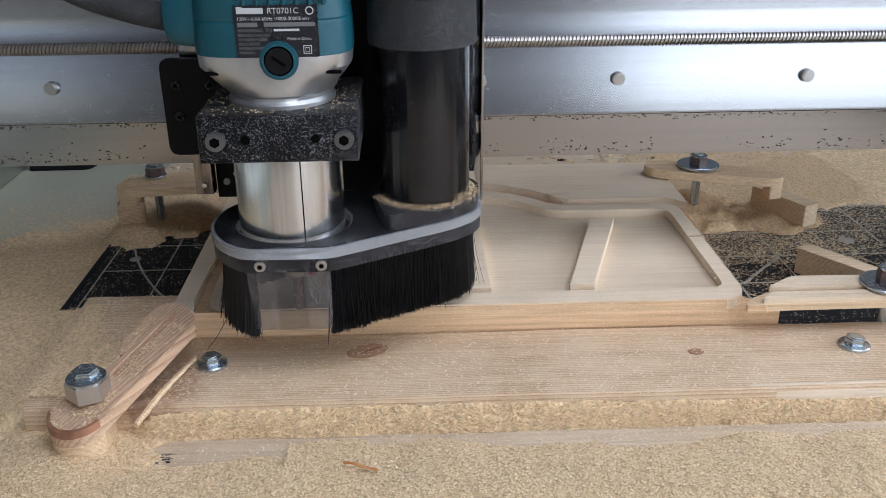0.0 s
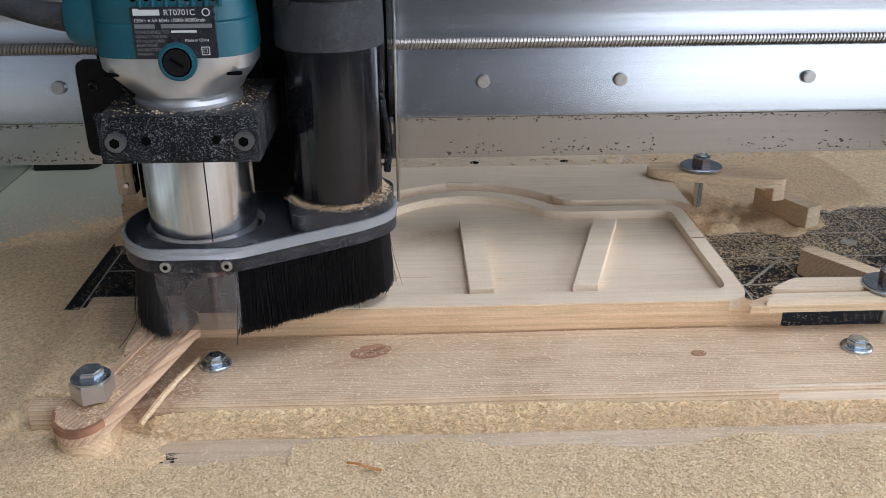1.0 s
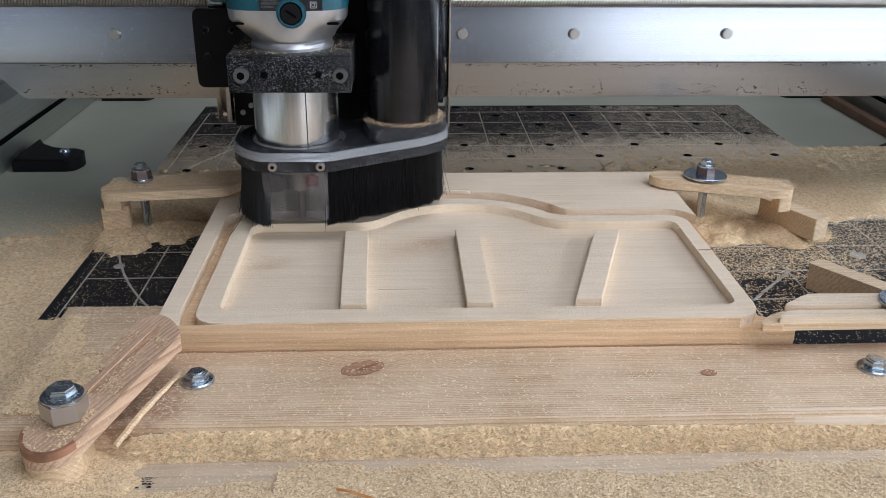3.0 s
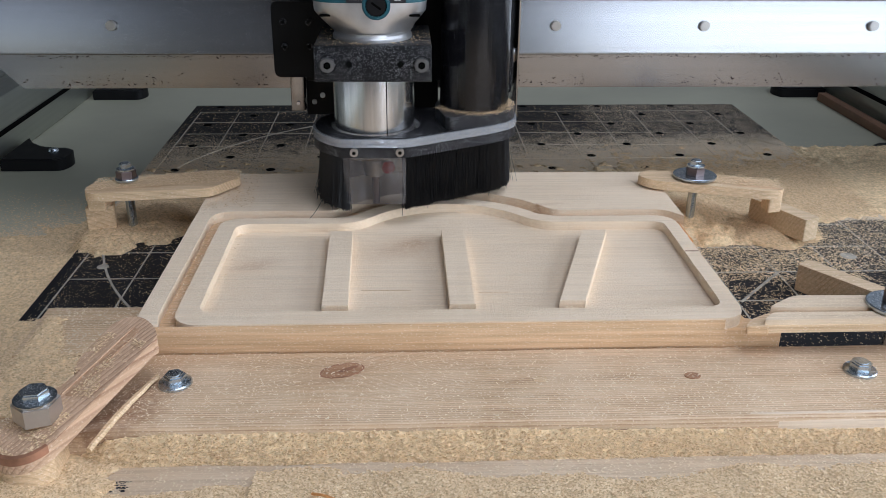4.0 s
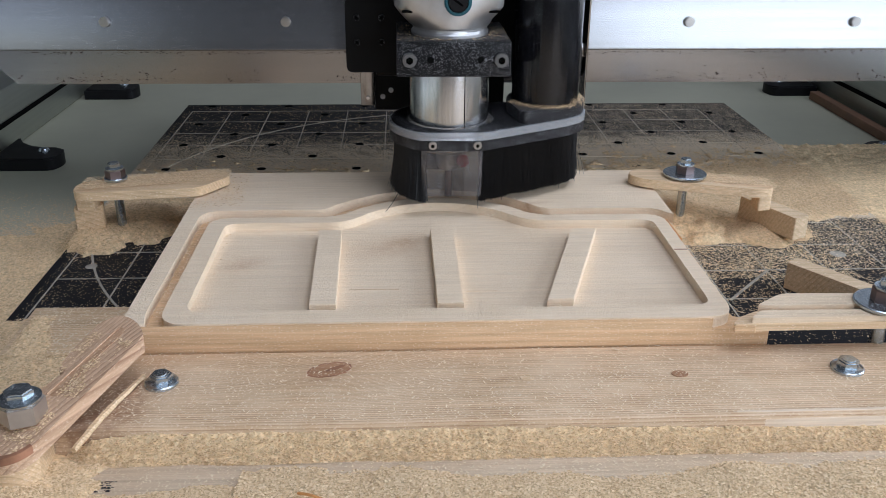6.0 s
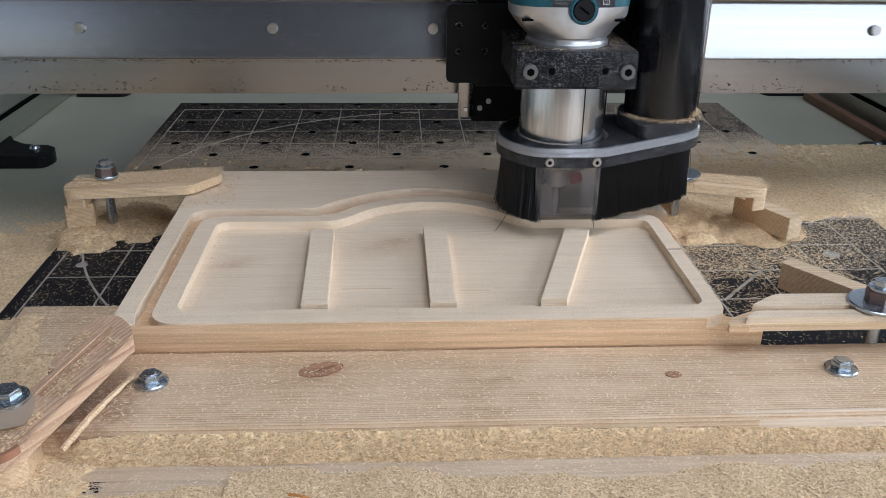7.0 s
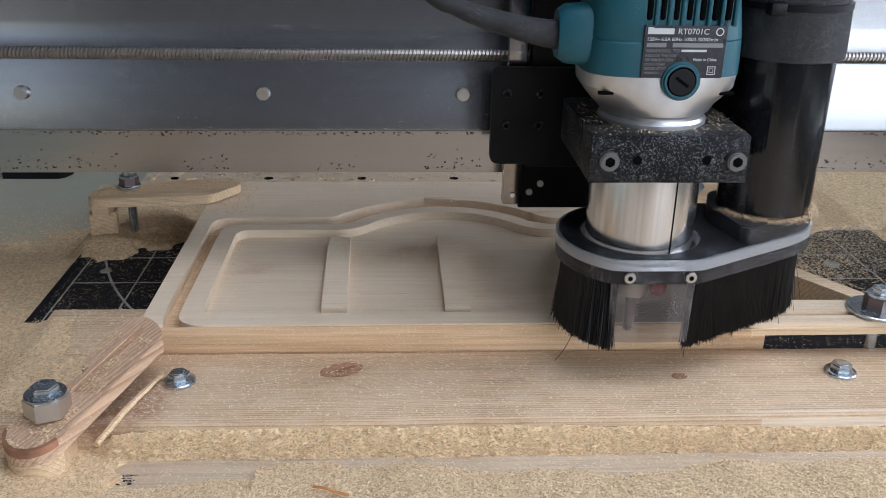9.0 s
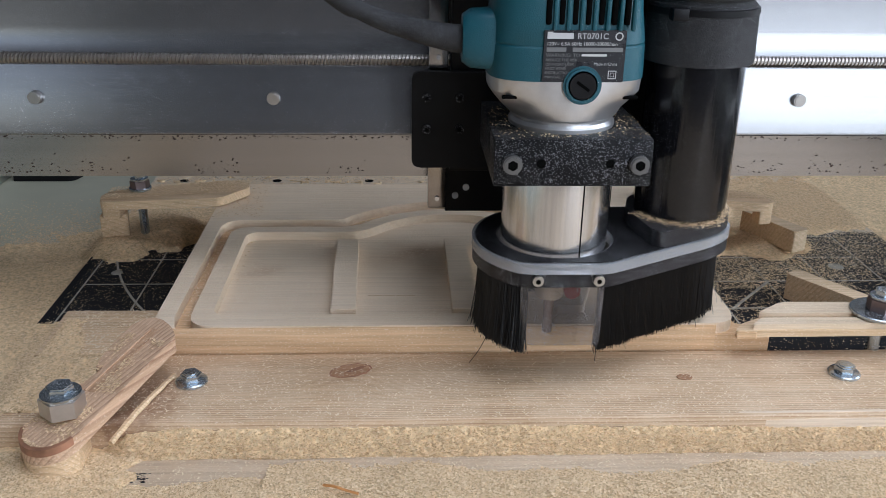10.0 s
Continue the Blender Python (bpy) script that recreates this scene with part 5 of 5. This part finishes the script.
mount = part("mount_front", box(-0.0456, 0.0424, 0.0040, 0.0300, 0.1545, 0.1815, 0.0008), M_BLACKD, router, "dusty black clamp block")
part("mount_back", box(-0.0456, 0.0424, 0.0306, 0.0950, 0.1545, 0.1815, 0.0008), M_BLACKD, router, "dusty black clamp block")
for sx in (-0.0356, 0.0348):
    s = part("clamp_screw", ycyl(sx, 0.1678, -0.0005, 0.0045, 0.0054, 24, .0008), M_DSCREW, mount, "dark steel socket screw")
    part("socket", ycyl(sx, 0.1678, -0.0007, -0.0004, 0.0030, 6), M_HOLE, mount)
for sx in (-0.0195, 0.0190):
    part("bolt_hole", ycyl(sx, 0.1678, 0.0036, 0.0042, 0.0026, 16), M_HOLE, mount)

BX = -0.0040
part("cast_housing", loft([(0.1750, 0.0305, 0.0305, 2.0, AX, AY), (0.1836, 0.0310, 0.0310, 2.0, AX, AY), (0.1843, 0.0306, 0.0306, 2.0, AX, AY), (0.1858, 0.0296, 0.0300, 2.0, AX, AY), (0.1876, 0.0300, 0.0302, 2.0, AX, AY), (0.1890, 0.0318, 0.0318, 2.05, AX, AY),
                           (0.1935, 0.0352, 0.0325, 2.2, BX, AY), (0.1985, 0.0395, 0.0325, 2.6, BX, AY), (0.2035, 0.0430, 0.0325, 3.2, BX, AY),
                           (0.2115, 0.0436, 0.0325, 3.4, BX, AY)]), M_CAST, router, "cast aluminium gear housing")
teal = part("teal_housing", loft([(0.2112, 0.0440, 0.0328, 3.4, BX, AY), (0.2180, 0.0440, 0.0328, 3.4, BX, AY), (0.2290, 0.0436, 0.0328, 3.4, BX, AY),
                                  (0.2300, 0.0430, 0.0322, 3.4, BX, AY), (0.2310, 0.0435, 0.0327, 3.4, BX, AY), (0.2480, 0.0420, 0.0326, 3.3, BX - .001, AY),
                                  (0.2760, 0.0400, 0.0320, 3.2, BX - .001, AY), (0.33, 0.0380, 0.031, 3.0, BX - .001, AY)]), M_TEAL, router, "teal plastic motor housing")
lug = loft([(0, 0.0172, 0.0150, 3.6, 0, 0), (0.008, 0.0166, 0.0145, 3.6, 0, 0), (0.018, 0.0160, 0.0130, 3.0, 0, 0), (0.0225, 0.0130, 0.0110, 2.6, 0, 0)], 40)
lug.transform(Matrix.Translation((BX - 0.036, 0.0400, 0.2300)) @ Matrix.Rotation(radians(-90), 4, 'Y'))
part("cable_socket", lug, M_TEAL, router, "teal cable socket")
for sx in (-0.0370, 0.0300):
    part("boss_recess", box(sx - .0042, sx + .0042, 0.0165, 0.0200, 0.2008, 0.2026, .0006), M_HOLE, router)
for k in range(7):
    vx = -0.0185 + 0.0070 * k
    sl = box(vx - 0.0016, vx + 0.0016, 0.0116, 0.0150, 0.2415, 0.2740, 0.0012)
    part("vent_slot", sl, M_HOLE, teal)
    part("vent_rib", box(vx + 0.0022, vx + 0.0048, 0.0108, 0.0150, 0.2385, 0.2740, 0.0012), M_TEAL, teal)

YF = 0.01195
plate = part("name_plate", xz_plate(rounded([(-0.0205, 0.2115), (0.0235, 0.2115), (0.0235, 0.2390), (-0.0205, 0.2390)], .0008), YF - 0.0006, YF + .002, 0.0001), M_PLATE, teal, "dark grey name plate")
def print_bar(x0, x1, z0, z1, mat=None):
    return part("print_bar", box(x0, x1, YF - 0.0010, YF - 0.0004, z0, z1), mat or M_PRINT, plate, smooth=0)
def lettering(text, x, z, size, mat):
    cu = bpy.data.curves.new("lettering", 'FONT')
    cu.body, cu.size, cu.extrude = text, size, 0.00008
    cu.materials.append(mat)
    ob = new("lettering", cu)
    ob.matrix_basis = Matrix.Translation((x, YF - 0.0008, z)) @ Matrix.Rotation(radians(90), 4, 'X')
    ob.parent = plate
    return ob
print_bar(-0.0190, -0.0050, 0.2346, 0.2376)
print_bar(-0.0190, -0.0160, 0.2376, 0.2382)
lettering("RT0701C", -0.0030, 0.2346, 0.0043, M_PRINT)
lettering("120V~ 6.5A 60Hz", -0.0192, 0.2311, 0.0026, M_PRINT)
lettering("10000-30000/min", 0.0005, 0.2311, 0.0026, M_PRINT)
part("approval_mark", ring_prism([(0.0195 + .0022 * math.cos(k * .3927), 0.236 + .0022 * math.sin(k * .3927)) for k in range(16)],
                                 [(0.0195 + .0016 * math.cos(k * .3927), 0.236 + .0016 * math.sin(k * .3927)) for k in range(16)], 0, .0003), M_PRINT, plate).matrix_basis = Matrix.Translation((0, YF - 0.0007, 0)) @ Matrix.Rotation(radians(90), 4, 'X')
print_bar(-0.0190, -0.0085, 0.2278, 0.23, M_SILV)
print_bar(-0.0050, 0.0220, 0.2278, 0.23, M_SILV)
for i, words in enumerate(("WARNING: TO", "REDUCE THE RISK", "OF INJURY USER", "MUST READ", "INSTRUCTION", "MANUAL")):
    lettering(words, -0.0192, 0.225 - 0.0023 * i, 0.0027 if i == 0 else 0.0021, M_SILV)
print_bar(0.0000, 0.0135, 0.2254, 0.2266)
lettering("Made in China", 0.0068, 0.2206, 0.0022, M_PRINT)
sq_o = [(0.0150, 0.2133), (0.0195, 0.2133), (0.0195, 0.2178), (0.0150, 0.2178)]
sq_i = [(0.0154, 0.2137), (0.0191, 0.2137), (0.0191, 0.2174), (0.0154, 0.2174)]
for k in (1.0, 0.5):
    sc_ = lambda pts: [(0.01725 + (a - 0.01725) * k, 0.21555 + (b - 0.21555) * k) for a, b in pts]
    sqm = ring_prism(sc_(sq_o), sc_(sq_i), 0, .0003)
    sqm.transform(Matrix.Translation((0, YF - 0.0007, 0)) @ Matrix.Rotation(radians(90), 4, 'X'))
    part("insulation_mark", sqm, M_PRINT, plate, smooth=0)
capr = part("brush_ring", ycyl(0.0015, 0.2098, 0.0092, 0.0160, 0.0105, 36, .0012), M_TEAL, teal, "teal ring of the brush cap")
part("brush_cap", ycyl(0.0015, 0.2098, 0.0084, 0.0150, 0.0080, 32, .0008), M_FOOT, capr, "black slotted brush cap")
slot = box(-0.0042, 0.0042, -.0003, .0003, -0.0008, 0.0008)
slot.transform(Matrix.Translation((0.0015, 0.0083, 0.2098)) @ Matrix.Rotation(radians(35), 4, 'Y'))
part("cap_slot", slot, M_HOLE, capr)
cpts = smooth_line([(-0.052, 0.040, 0.2290), (-0.068, 0.040, 0.2300), (-0.090, 0.041, 0.2345), (-0.112, 0.043, 0.2410), (-0.130, 0.046, 0.2500), (-0.146, 0.050, 0.265), (-0.158, 0.060, 0.295), (-0.161, 0.075, 0.36)], 5)
crad = [0.0088 - 0.0040 * min(1, i / 18) for i in range(len(cpts))]
for i in range(18, 23):
    crad[i] = 0.0062
part("power_cable", sweep(cpts, crad, 14), M_RUBBER, router, "dusty black rubber power cable")
TD = random.Random(31)
dd = bmesh.new()
for _ in range(1500):
    px, py = TD.uniform(-0.045, 0.042), TD.uniform(0.005, 0.09)
    d = math.hypot(px - AX, py - AY)
    if d < 0.0318 or TD.random() > math.exp(-(d - 0.032) / 0.009) + 0.12:
        continue
    s, t1 = TD.uniform(.0003, .0009), TD.uniform(0, 6.28)
    vv = [dd.verts.new((px + s * math.cos(t1 + k * 2.1), py + s * math.sin(t1 + k * 2.1), 0.1817 + TD.uniform(0, .0008))) for k in range(3)]
    dd.faces.new(vv)
tagged(part("dust_on_mount", dd, M_CHIP, router, "pale dust on the mount", smooth=0), kind="stuff")

# ---------------------------------------------------------------- how the machine moves
def motions():
    walk(gantry, [(t, pose(-0.0103 * y, y, 0, 0, 0, 0.12)) for t, x, y, z in HEAD])
    walk(carriage, [(t, pose(x, y, 0)) for t, x, y, z in HEAD])
    walk(shoe, [(t, pose(x, y, 0)) for t, x, y, z in HEAD])
    walk(router, [(t, pose(x, y, z)) for t, x, y, z in HEAD])

motions()
